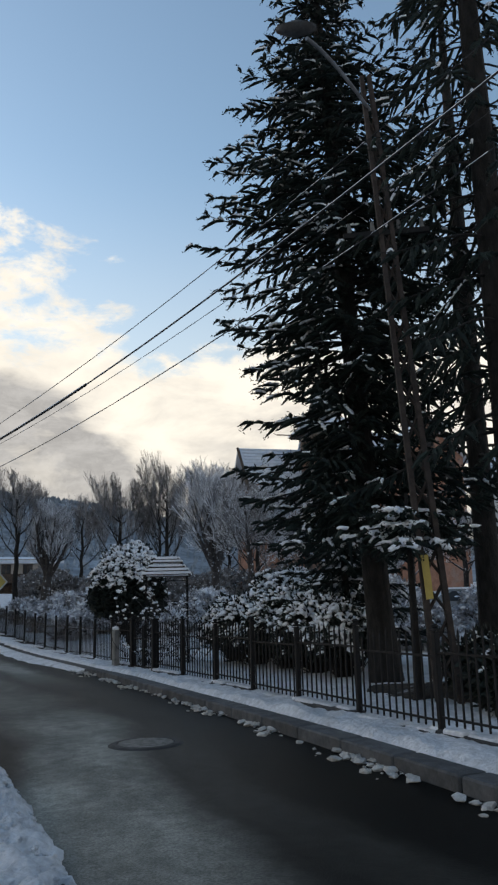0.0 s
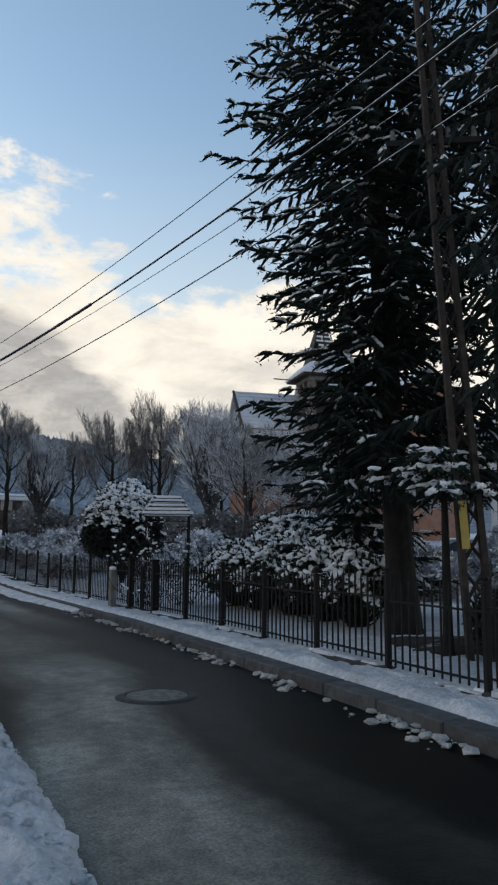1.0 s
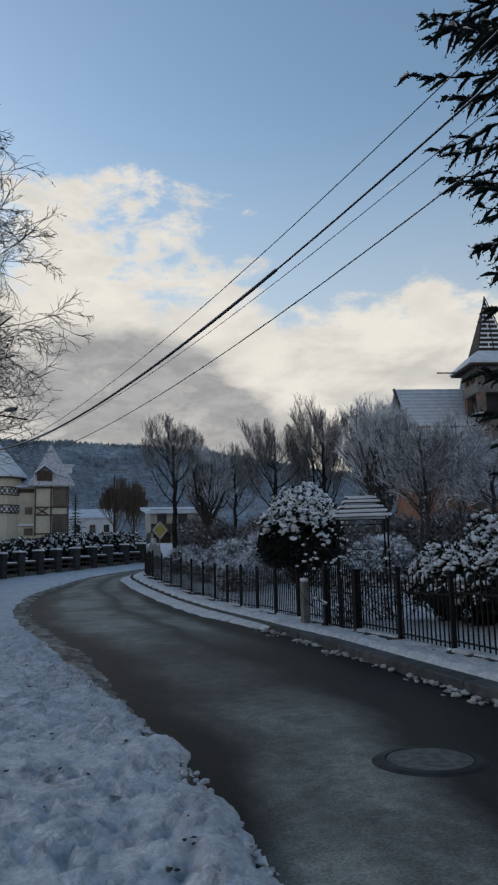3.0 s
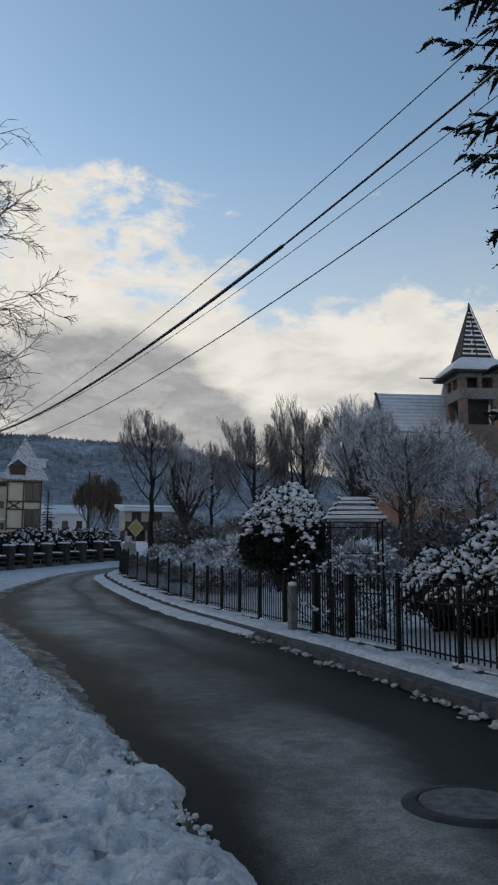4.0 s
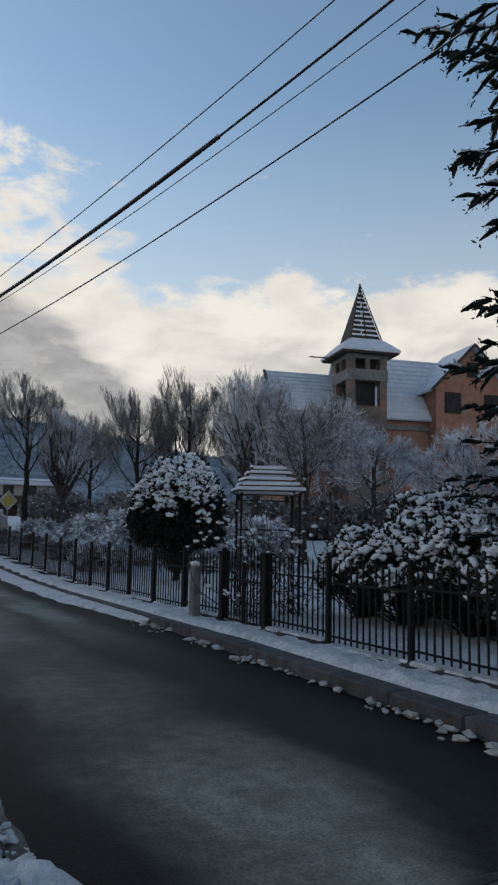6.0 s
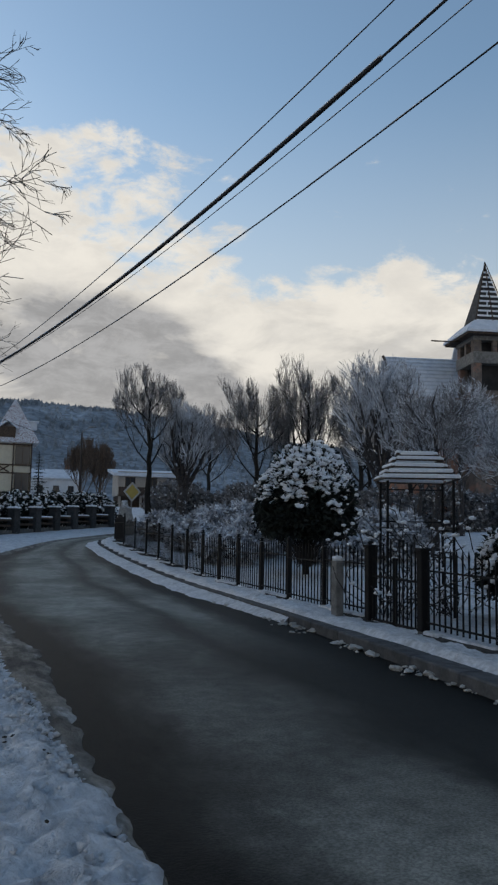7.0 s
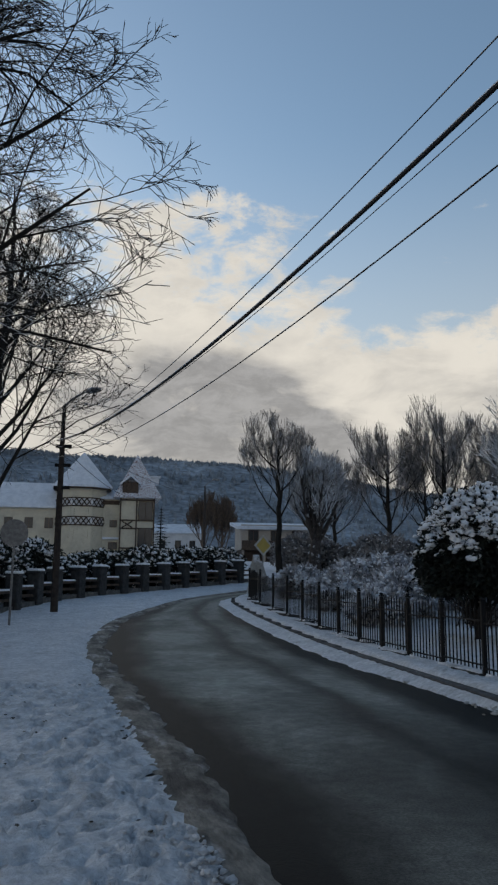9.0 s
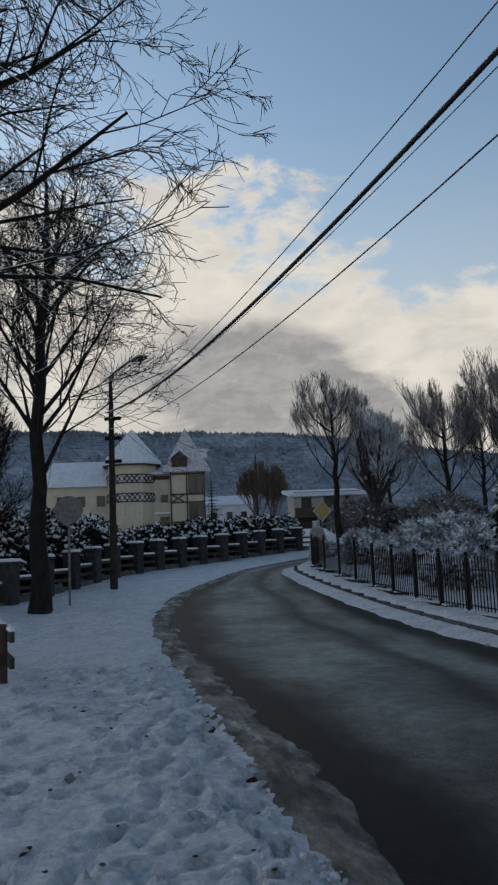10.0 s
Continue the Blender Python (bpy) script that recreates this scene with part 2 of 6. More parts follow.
M["litter"] = material("litter", (0.035, 0.028, 0.022), (0.02, 0.017, 0.014), 6, 0.95, 0.02, 40, stain=(0.4, 0.41, 0.43), stain_scale=1.8, stain_at=(0.62, 0.72))
M["wood_dark"] = material("wood_dark", (0.085, 0.06, 0.045), (0.045, 0.033, 0.027), 6, 0.85, 0.004, 40)
M["brick_orange"] = material("brick_orange", (0.34, 0.175, 0.12), (0.26, 0.135, 0.095), 1.6, 0.9, 0.01, 20, stain=(0.28, 0.2, 0.17), stain_scale=0.5)
M["block_grey"] = material("block_grey", (0.16, 0.132, 0.115), (0.11, 0.094, 0.085), 2.5, 0.9, 0.01, 15, stain=(0.24, 0.14, 0.11), stain_scale=0.7, stain_at=(0.5, 0.62))
M["opening"] = material("opening", (0.012, 0.012, 0.014), None, 2, 0.6)
M["roof_snow"] = material("roof_snow", (0.64, 0.675, 0.73), (0.54, 0.58, 0.64), 1.5, 0.8, 0.03, 5, grain=0.06)
M["roof_dark"] = material("roof_dark", (0.05, 0.047, 0.047), (0.03, 0.03, 0.03), 4, 0.8, 0.01, 20)
M["roof_red"] = material("roof_red", (0.20, 0.085, 0.07), (0.14, 0.07, 0.06), 3, 0.85, 0.01, 12, stain=(0.55, 0.58, 0.63), stain_scale=7.0, stain_at=(0.34, 0.56))
M["plaster_cream"] = material("plaster_cream", (0.52, 0.48, 0.38), (0.46, 0.42, 0.34), 1.2, 0.9, 0.003, 20, stain=(0.38, 0.35, 0.29), stain_scale=0.35, grain=0.05)
M["plaster_white"] = material("plaster_white", (0.58, 0.59, 0.6), (0.5, 0.51, 0.53), 1.2, 0.9, 0.003, 20, grain=0.05)
M["plaster_beige"] = material("plaster_beige", (0.42, 0.39, 0.35), (0.36, 0.33, 0.3), 1.0, 0.9, 0.003, 20, grain=0.06)
M["glass"] = material("glass", (0.03, 0.035, 0.042), None, 2, 0.12, spec=0.6, grain=0.02)
M["sign_yellow"] = material("sign_yellow", (0.40, 0.30, 0.075), (0.35, 0.26, 0.07), 6, 0.5, grain=0.05)
M["sign_white"] = material("sign_white", (0.42, 0.42, 0.4), None, 6, 0.5, grain=0.05)
M["steel"] = material("steel", (0.22, 0.225, 0.23), (0.15, 0.15, 0.155), 9, 0.5, metal=0.6)
M["burlap"] = material("burlap", (0.28, 0.27, 0.25), (0.2, 0.19, 0.18), 14, 0.95, 0.01, 60, stain=(0.6, 0.62, 0.66), stain_scale=2.5)
M["cable"] = material("cable", (0.02, 0.02, 0.021), None, 9, 0.6)
# distance haze is mixed into these blue-greys, besides the snow dusting
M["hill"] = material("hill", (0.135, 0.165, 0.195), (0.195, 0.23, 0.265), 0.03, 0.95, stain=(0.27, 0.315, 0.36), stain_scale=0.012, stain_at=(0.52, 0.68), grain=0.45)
M["car_paint"] = material("car_paint", (0.16, 0.18, 0.2), (0.14, 0.155, 0.17), 3, 0.35, spec=0.5, grain=0.03)
M["rubber"] = material("rubber", (0.02, 0.02, 0.02), None, 10, 0.85)
M["pole_rust"] = material("pole_rust", (0.045, 0.034, 0.029), (0.028, 0.022, 0.02), 7, 0.85, 0.004, 40, stain=(0.03, 0.026, 0.024), stain_scale=2.0)
M["pink"] = material("pink", (0.42, 0.25, 0.22), (0.36, 0.22, 0.2), 3, 0.8, grain=0.06)

# ---- mesh helpers ----


class Mesh:
    """Collects vertices and faces in arrays."""

    def __init__(self):
        self.v, self.q, self.t, self.n = [], [], [], 0

    def add(self, v, q=None, t=None):
        v = np.asarray(v, float).reshape(-1, 3)
        if q is not None and len(q):
            self.q.append(np.asarray(q, int).reshape(-1, 4) + self.n)
        if t is not None and len(t):
            self.t.append(np.asarray(t, int).reshape(-1, 3) + self.n)
        self.v.append(v)
        self.n += len(v)
        return self

    def data(self, name, smooth=False):
        me = bpy.data.meshes.new(name)
        faces = []
        for group in (self.q, self.t):
            if group:
                faces += np.concatenate(group).tolist()
        me.from_pydata(np.concatenate(self.v).tolist() if self.v else [], [], faces)
        if smooth:
            me.polygons.foreach_set("use_smooth", np.ones(len(me.polygons), bool))
        me.update()
        return me

    def box(self, c, s, rz=0.0, taper=1.0, bevel=0.0):
        """A box with its middle at c, chamfered on its upright edges and top where bevel is given."""
        hx, hy, hz = s[0] / 2, s[1] / 2, s[2] / 2
        if bevel:
            b = min(bevel, hx * 0.9, hy * 0.9, hz)
            ring = lambda ax, ay: [(-ax + b, -ay), (ax - b, -ay), (ax, -ay + b), (ax, ay - b), (ax - b, ay), (-ax + b, ay), (-ax, ay - b), (-ax, -ay + b)]
            low, mid = ring(hx, hy), ring(hx * taper, hy * taper)
            top = ring(hx * taper - b * 0.7, hy * taper - b * 0.7)
            v = [(x, y, -hz) for x, y in low] + [(x, y, hz - b) for x, y in mid] + [(x, y, hz) for x, y in top]
            q = [(i, (i + 1) % 8, (i + 1) % 8 + 8, i + 8) for i in range(8)] + [(i + 8, (i + 1) % 8 + 8, (i + 1) % 8 + 16, i + 16) for i in range(8)]
            q += [(16, 17, 18, 19), (19, 20, 21, 22), (16, 19, 22, 23), (3, 2, 1, 0), (6, 5, 4, 3), (7, 6, 3, 0)]
        else:
            v = [(x * hx, y * hy, -hz) for x, y in ((-1, -1), (1, -1), (1, 1), (-1, 1))] + [(x * hx * taper, y * hy * taper, hz) for x, y in ((-1, -1), (1, -1), (1, 1), (-1, 1))]
            q = [(3, 2, 1, 0), (4, 5, 6, 7)] + [(i, (i + 1) % 4, (i + 1) % 4 + 4, i + 4) for i in range(4)]
        a = radians(rz)
        v = np.array(v)
        x, y = v[:, 0] * math.cos(a) - v[:, 1] * math.sin(a), v[:, 0] * math.sin(a) + v[:, 1] * math.cos(a)
        return self.add(np.stack([x + c[0], y + c[1], v[:, 2] + c[2]], 1), q)

    def tubes(self, p0, p1, r0, r1, n=5):
        p0, p1 = np.asarray(p0, float).reshape(-1, 3), np.asarray(p1, float).reshape(-1, 3)
        r0, r1 = np.broadcast_to(r0, len(p0)), np.broadcast_to(r1, len(p0))
        d = p1 - p0
        d /= np.linalg.norm(d, axis=1, keepdims=True) + 1e-9
        ref = np.where(np.abs(d[:, 2:3]) > 0.9, np.array([[1.0, 0, 0]]), np.array([[0, 0, 1.0]]))
        u = np.cross(d, ref)
        u /= np.linalg.norm(u, axis=1, keepdims=True) + 1e-9
        w = np.cross(d, u)
        a = np.arange(n) * 2 * math.pi / n
        ring = u[:, None] * np.cos(a)[None, :, None] + w[:, None] * np.sin(a)[None, :, None]
        v = np.concatenate([p0[:, None] + ring * r0[:, None, None], p1[:, None] + ring * r1[:, None, None]], 1).reshape(-1, 3)
        i = np.arange(n)
        f = np.stack([i, (i + 1) % n, (i + 1) % n + n, i + n], 1)
        return self.add(v, (f[None] + (np.arange(len(p0)) * 2 * n)[:, None, None]).reshape(-1, 4))

    def pipe(self, pts, r, n=6, caps=True):
        """One bent tube through pts; r is a number or one radius a point."""
        pts = np.asarray(pts, float)
        r = np.broadcast_to(r, len(pts))
        d = np.gradient(pts, axis=0)
        d /= np.linalg.norm(d, axis=1, keepdims=True) + 1e-9
        ref = np.array([0, 0, 1.0]) if abs(d[:, 2]).mean() < 0.8 else np.array([1.0, 0, 0])
        u = np.cross(d, ref)
        u /= np.linalg.norm(u, axis=1, keepdims=True) + 1e-9
        w = np.cross(d, u)
        a = np.arange(n) * 2 * math.pi / n
        v = (pts[:, None] + (u[:, None] * np.cos(a)[None, :, None] + w[:, None] * np.sin(a)[None, :, None]) * r[:, None, None]).reshape(-1, 3)
        i = np.arange(n)
        f = np.stack([i, (i + 1) % n, (i + 1) % n + n, i + n], 1)
        q = (f[None] + (np.arange(len(pts) - 1) * n)[:, None, None]).reshape(-1, 4)
        t = []
        if caps:
            for k in (0, len(pts) - 1):
                t += [(k * n, k * n + j, k * n + j + 1) for j in range(1, n - 1)]
        return self.add(v, q, t)

    def leaves(self, c, d, side, length, width):
        """Small pointed blades at c, along d."""
        c, d, side = (np.asarray(a, float) for a in (c, d, side))
        length, width = np.broadcast_to(length, len(c))[:, None], np.broadcast_to(width, len(c))[:, None]
        v = np.stack([c, c + d * length * 0.45 + side * width * 0.5, c + d * length, c + d * length * 0.45 - side * width * 0.5], 1).reshape(-1, 3)
        return self.add(v, (np.array([[0, 1, 2, 3]]) + (np.arange(len(c)) * 4)[:, None]))

    def blobs(self, c, s, rng, rough=0.22):
        """Small uneven lumps at c; s is the half sizes (N, 3)."""
        c, s = np.asarray(c, float).reshape(-1, 3), np.asarray(s, float).reshape(-1, 3)
        v = ICO_V[None] * (1 + rng.uniform(-rough, rough, (len(c), 12, 1)))
        a = rng.uniform(0, 6.28, len(c))
        ca, sa = np.cos(a)[:, None], np.sin(a)[:, None]
        x, y = v[..., 0] * s[:, None, 0], v[..., 1] * s[:, None, 1]
        v = np.stack([x * ca - y * sa, x * sa + y * ca, v[..., 2] * s[:, None, 2]], 2) + c[:, None]
        return self.add(v.reshape(-1, 3), None, (ICO_F[None] + (np.arange(len(c)) * 12)[:, None, None]).reshape(-1, 3))


_p = (1 + 5 ** 0.5) / 2
ICO_V = np.array([(-1, _p, 0), (1, _p, 0), (-1, -_p, 0), (1, -_p, 0), (0, -1, _p), (0, 1, _p), (0, -1, -_p), (0, 1, -_p), (_p, 0, -1), (_p, 0, 1), (-_p, 0, -1), (-_p, 0, 1)]) / math.hypot(1, _p)
ICO_F = np.array([(0, 11, 5), (0, 5, 1), (0, 1, 7), (0, 7, 10), (0, 10, 11), (1, 5, 9), (5, 11, 4), (11, 10, 2), (10, 7, 6), (7, 1, 8), (3, 9, 4), (3, 4, 2), (3, 2, 6), (3, 6, 8), (3, 8, 9), (4, 9, 5), (2, 4, 11), (6, 2, 10), (8, 6, 7), (9, 8, 1)])


def part(name, mesh, mat, parent=None, label="", smooth=False):
    """One mesh object, under a thing where one is given."""
    me = mesh.data(name, smooth) if isinstance(mesh, Mesh) else mesh
    if not me.materials:
        me.materials.append(M[mat])
    ob = new(name, me)
    if parent is not None:
        ob.parent = parent
    if name in ("snow_cover", "branchwork", "stem_tangle"):
        tagged(ob, kind="stuff")
    return tagged(ob, label=label) if label else ob


def thing(name, label, category, at=(0, 0, 0), rz=0.0, group="", kind=""):
    ob = new(name)
    ob.empty_display_size = 0.2
    ob.matrix_basis = pose(*at, 0, 0, rz)
    return tagged(ob, label, category, group, kind)


def rng_of(seed):
    return np.random.default_rng(seed)


def unit(v):
    return v / (np.linalg.norm(v, axis=-1, keepdims=True) + 1e-9)


# ---- the plan ----
LEFT = [(-60, -4.0), (-20, 0.1), (0, 1.1), (4.9, 1.85), (7, 2.3), (9, 2.56), (11.2, 2.64), (13, 2.72), (16.2, 2.9), (20, 3.0), (24, 3.15), (28, 3.4), (32.6, 4.5), (36, 6.2), (39.5, 8.0), (42, 10.2), (45, 13.0), (52, 22.0), (60, 34), (80, 70)]
RIGHT = [(-60, -1.0), (-20, 3.3), (0, 4.35), (4.7, 5.1), (7, 5.6), (10, 6.12), (12, 6.42), (15.2, 6.95), (18.6, 7.5), (23, 8.05), (28, 8.5), (33, 8.85), (38, 9.4), (40.5, 10.8), (42, 13.2), (45, 18.5), (52, 28.0), (60, 40), (80, 76)]
FENCE = [(3, 5.9), (7, 6.6), (10.5, 7.2), (13, 7.6), (16, 8.0), (19, 8.35), (22.5, 8.75), (26, 9.1), (31, 9.5), (38, 10.1), (39.6, 10.9), (42, 15)]
RISE = [(-60, 0), (24, 0), (28, 0.1), (33, 0.36), (38, 0.66), (43, 0.95), (52, 1.5), (70, 2.3), (90, 2.6), (130, 3.5), (400, 6)]


def along(table, y):
    """A smooth reading of a table of (y, value)."""
    ys, vs = [p[0] for p in table], [p[1] for p in table]
    return sum(w * np.interp(y + o, ys, vs) for o, w in ((-1.2, 0.2), (-0.5, 0.2), (0, 0.2), (0.5, 0.2), (1.2, 0.2)))


def rise(y):
    return along(RISE, y)


def bumps(x, y, scale, seed=0.0):
    return np.array([noise.noise((a * scale, b * scale, seed)) for a, b in zip(np.ravel(x), np.ravel(y))]).reshape(np.shape(x))


def build_ground():
    ys = np.concatenate([np.arange(-60, -4, 4.0), np.arange(-4, 2.5, 0.5), np.arange(2.5, 22, 0.06), np.arange(22, 48, 0.3), np.arange(48, 80, 2.0), np.geomspace(80, 900, 14)])
    lo = np.concatenate([-np.geomspace(3.1, 420, 18)[::-1], np.arange(-3.0, 0.01, 0.055)])
    hi = np.concatenate([np.arange(0.16, 1.5, 0.05), np.geomspace(1.55, 420, 22)])
    xl, xr, z0 = along(LEFT, ys), along(RIGHT, ys), rise(ys)
    yy = ys[:, None]
    # the ragged snow edge beside the road
    rag = bumps(ys, ys * 0 + 3, 1.3, 2.0) * 0.18 + bumps(ys, ys * 0 + 3, 5.0, 4.0) * 0.07
    xa = xl[:, None] + lo[None] + rag[:, None] * np.clip(1 + lo / 1.5, 0, 1)[None]
    ya = np.broadcast_to(yy, xa.shape)
    dist = -lo[None]
    near = (np.abs(lo) < 4)[None] * np.ones_like(xa)
    soft = np.clip((yy - 11) / 5, 0, 1)
    bank = 0.075 * np.clip(dist / (0.16 + 0.3 * soft), 0, 1) + 0.045 * (1 - soft) * np.exp(-((dist - 0.3) / 0.22) ** 2)
    rough = np.exp(-((dist - 0.35) / 0.5) ** 2) * (1 - 0.55 * soft)
    za = z0[:, None] + bank * (1 + 0.5 * bumps(xa, ya, 1.6, 7.0)) + near * (bumps(xa, ya, 4.2, 1.0) * (0.006 + 0.036 * rough) + bumps(xa, ya, 9.0, 5.0) * (0.008 + 0.04 * rough) + bumps(xa, ya, 17.0, 8.0) * (0.004 + 0.022 * rough) - np.clip(bumps(xa, ya, 3.1, 9.0) - 0.32, 0, 1) * 0.13)
    # footprints and pits trodden into the verge
    r = rng_of(19)
    soil_r, soil = rng_of(23), []
    for k in range(950):
        fy = r.uniform(3, 22)
        fx = float(np.interp(fy, ys, xl)) - abs(r.normal(0.7, 0.9)) - 0.08
        a = r.normal(1.45, 0.5)
        l, w, deep = (r.uniform(0.09, 0.15), r.uniform(0.04, 0.06), r.uniform(0.025, 0.055)) if r.random() < 0.4 else (r.uniform(0.03, 0.06), r.uniform(0.03, 0.045), r.uniform(0.02, 0.06))
        i0, i1 = np.searchsorted(ys, (fy - 0.4, fy + 0.4))
        dx, dy = xa[i0:i1] - fx, ya[i0:i1] - fy
        u, v = dx * math.cos(a) + dy * math.sin(a), -dx * math.sin(a) + dy * math.cos(a)
        q = (u / l) ** 2 + (v / w) ** 2
        za[i0:i1] += -1.4 * deep * np.exp(-q ** 2) + deep * 0.45 * np.exp(-(q - 2.2) ** 2)
        for c in range(soil_r.integers(1, 4) if fy > 6 and soil_r.random() < 0.16 else 0):
            cx, cy = fx + soil_r.normal(0, 0.5 * l), fy + soil_r.normal(0, 0.5 * w)
            row = min(int(np.searchsorted(ys, cy)), len(ys) - 1)
            soil.append((cx, cy, row, int(np.argmin(np.abs(xa[row] - cx))), soil_r.uniform(0.008, 0.032), soil_r.uniform(0.006, 0.018)))
    # bare soil and dead grass at the bottom of some of them
    at = np.array([(fx, fy, za[row, col] + 0.002) for fx, fy, row, col, w, l in soil])
    size = np.array([(w, l, 0.007) for fx, fy, row, col, w, l in soil])
    tagged(part("bare_soil", Mesh().blobs(at, size, soil_r, 0.4), "soil"), "dark soil and dead grass showing through trodden snow", "soil", kind="stuff")
    za += np.clip(dist - 3, 0, 300) * 0.012 + bumps(xa, ya, 0.12, 3.0) * np.clip((dist - 4) / 10, 0, 1) * 0.3
    # trough under the road
    xm = np.stack([xl + 0.03, xr - 0.02, xr + 0.14], 1)
    zm = z0[:, None] + np.array([[-0.09, -0.09, -0.02]])
    xb = xr[:, None] + hi[None]
    yb = np.broadcast_to(yy, xb.shape)
    db = hi[None]
    bare = 0.27 - 0.2 * np.clip((yy - 14.5) / 4, 0, 1) + 0.05 * bumps(ys, ys * 0 + 31, 2.2, 3.0)[:, None]
    zb = z0[:, None] + 0.085 + 0.085 * np.clip((db - bare) / 0.12, 0, 1) + (db < 6) * np.clip((db - bare) / 0.15, 0, 1) * (bumps(xb, yb, 2.6, 12.0) * 0.05 + bumps(xb, yb, 8.0, 15.0) * 0.03 + 0.03 * np.exp(-((db - 0.4) / 0.2) ** 2)) + np.clip((db - 1.0) / 6, 0, 1) * 0.06
    zb += np.clip(db - 12, 0, 40) * 0.035
    x = np.concatenate([xa, xm, xb], 1)
    z = np.concatenate([za, zm, zb], 1)
    n, k = x.shape
    v = np.stack([x, np.broadcast_to(yy, x.shape), z], 2).reshape(-1, 3)
    i = (np.arange(n - 1)[:, None] * k + np.arange(k - 1)[None]).ravel()
    g = part("ground", Mesh().add(v, np.stack([i, i + 1, i + 1 + k, i + k], 1)), "snow_ground", smooth=True)
    tagged(g, "trampled bluish snow over verge and gardens", "ground", kind="structure")
    # the road, slightly crowned
    ys = np.concatenate([np.arange(-60, 0, 3.0), np.arange(0, 50, 0.5), np.arange(50, 80.1, 3)])
    us = np.linspace(0, 1, 15)
    xl, xr = along(LEFT, ys) - 0.25, along(RIGHT, ys) + 0.04
    x = xl[:, None] + (xr - xl)[:, None] * us[None]
    z = rise(ys)[:, None] - 0.01 + 0.045 * (1 - (2 * us - 1) ** 2)[None]
    k = len(us)
    v = np.stack([x, np.broadcast_to(ys[:, None], x.shape), z], 2).reshape(-1, 3)
    i = (np.arange(len(ys) - 1)[:, None] * k + np.arange(k - 1)[None]).ravel()
    r = part("road", Mesh().add(v, np.stack([i, i + 1, i + 1 + k, i + k], 1)), "asphalt", smooth=True)
    lane = r.data.uv_layers.new(name="lane")
    uvs = np.stack([np.broadcast_to(us[None], x.shape), np.broadcast_to(ys[:, None] * 0.25, x.shape)], 2).reshape(-1, 2)
    idx = np.empty(len(r.data.loops), dtype=np.int32)
    r.data.loops.foreach_get("vertex_index", idx)
    lane.data.foreach_set("uv", uvs[idx].astype(np.float32).ravel())
    tagged(r, "dark wet asphalt lane with paler worn tracks and painted sky sheen", "road", kind="structure")
    # dirty slush between snow and asphalt
    ys = np.arange(1.0, 46, 0.1)
    us = np.linspace(0, 1, 12)
    xl = along(LEFT, ys)
    wid = 0.07 + 0.42 * np.clip((ys - 9.5) / 7, 0, 1) + (0.05 + 0.12 * np.clip((ys - 9.5) / 7, 0, 1)) * (bumps(ys, ys * 0 + 20, 0.9) + 0.8 * bumps(ys, ys * 0 + 20, 3.5))
    x = xl[:, None] - 0.12 + wid[:, None] * us[None]
    y = np.broadcast_to(ys[:, None], x.shape)
    z = rise(ys)[:, None] + 0.005 + 0.03 * np.sin(np.clip(us, 0, 1) * math.pi)[None] + bumps(x, y * 0.35, 6.0, 3.0) * 0.012 + bumps(x, y, 19.0, 6.0) * 0.008
    z[:, -1] = rise(ys) - 0.02
    v = np.stack([x, y, z], 2).reshape(-1, 3)
    i = (np.arange(len(ys) - 1)[:, None] * 12 + np.arange(11)[None]).ravel()
    s = part("slush", Mesh().add(v, np.stack([i, i + 1, i + 13, i + 12], 1)), "slush", smooth=True)
    # snow left in the gutter by the kerb further on
    ys = np.arange(18.5, 40, 0.12)
    us = np.linspace(0, 1, 8)
    wid = 0.1 + 0.42 * np.clip((ys - 18.5) / 5, 0, 1) + 0.12 * bumps(ys, ys * 0 + 50, 1.2) + 0.06 * bumps(ys, ys * 0 + 50, 4.0)
    x = along(RIGHT, ys)[:, None] + 0.02 - wid[:, None] * us[None]
    y = np.broadcast_to(ys[:, None], x.shape)
    z = rise(ys)[:, None] + 0.10 * (1 - us[None] ** 1.2) + bumps(x, y, 6.0, 3.0) * 0.022
    z[:, -1] = rise(ys) - 0.03
    i = (np.arange(len(ys) - 1)[:, None] * 8 + np.arange(7)[None]).ravel()
    gs = part("gutter_snow", Mesh().add(np.stack([x, y, z], 2).reshape(-1, 3), np.stack([i, i + 8, i + 9, i + 1], 1)), "snow_ground", smooth=True)
    tagged(gs, "strip of old snow in the gutter", "snow", kind="stuff")
    tagged(s, "brown half-melted slush along the asphalt edge", "slush", kind="stuff")


build_ground()


def ground_at(x, y):
    """Height of the ground beside the right edge or left verge."""
    z = float(rise(y))
    return z + (0.14 + 0.05 * min(1, max(0, (x - float(along(RIGHT, y)) - 1) / 6)) + max(0, min(40, x - float(along(RIGHT, y)) - 12)) * 0.035 if x > float(along(RIGHT, y)) else 0.09 + max(0, float(along(LEFT, y)) - x - 3) * 0.012)


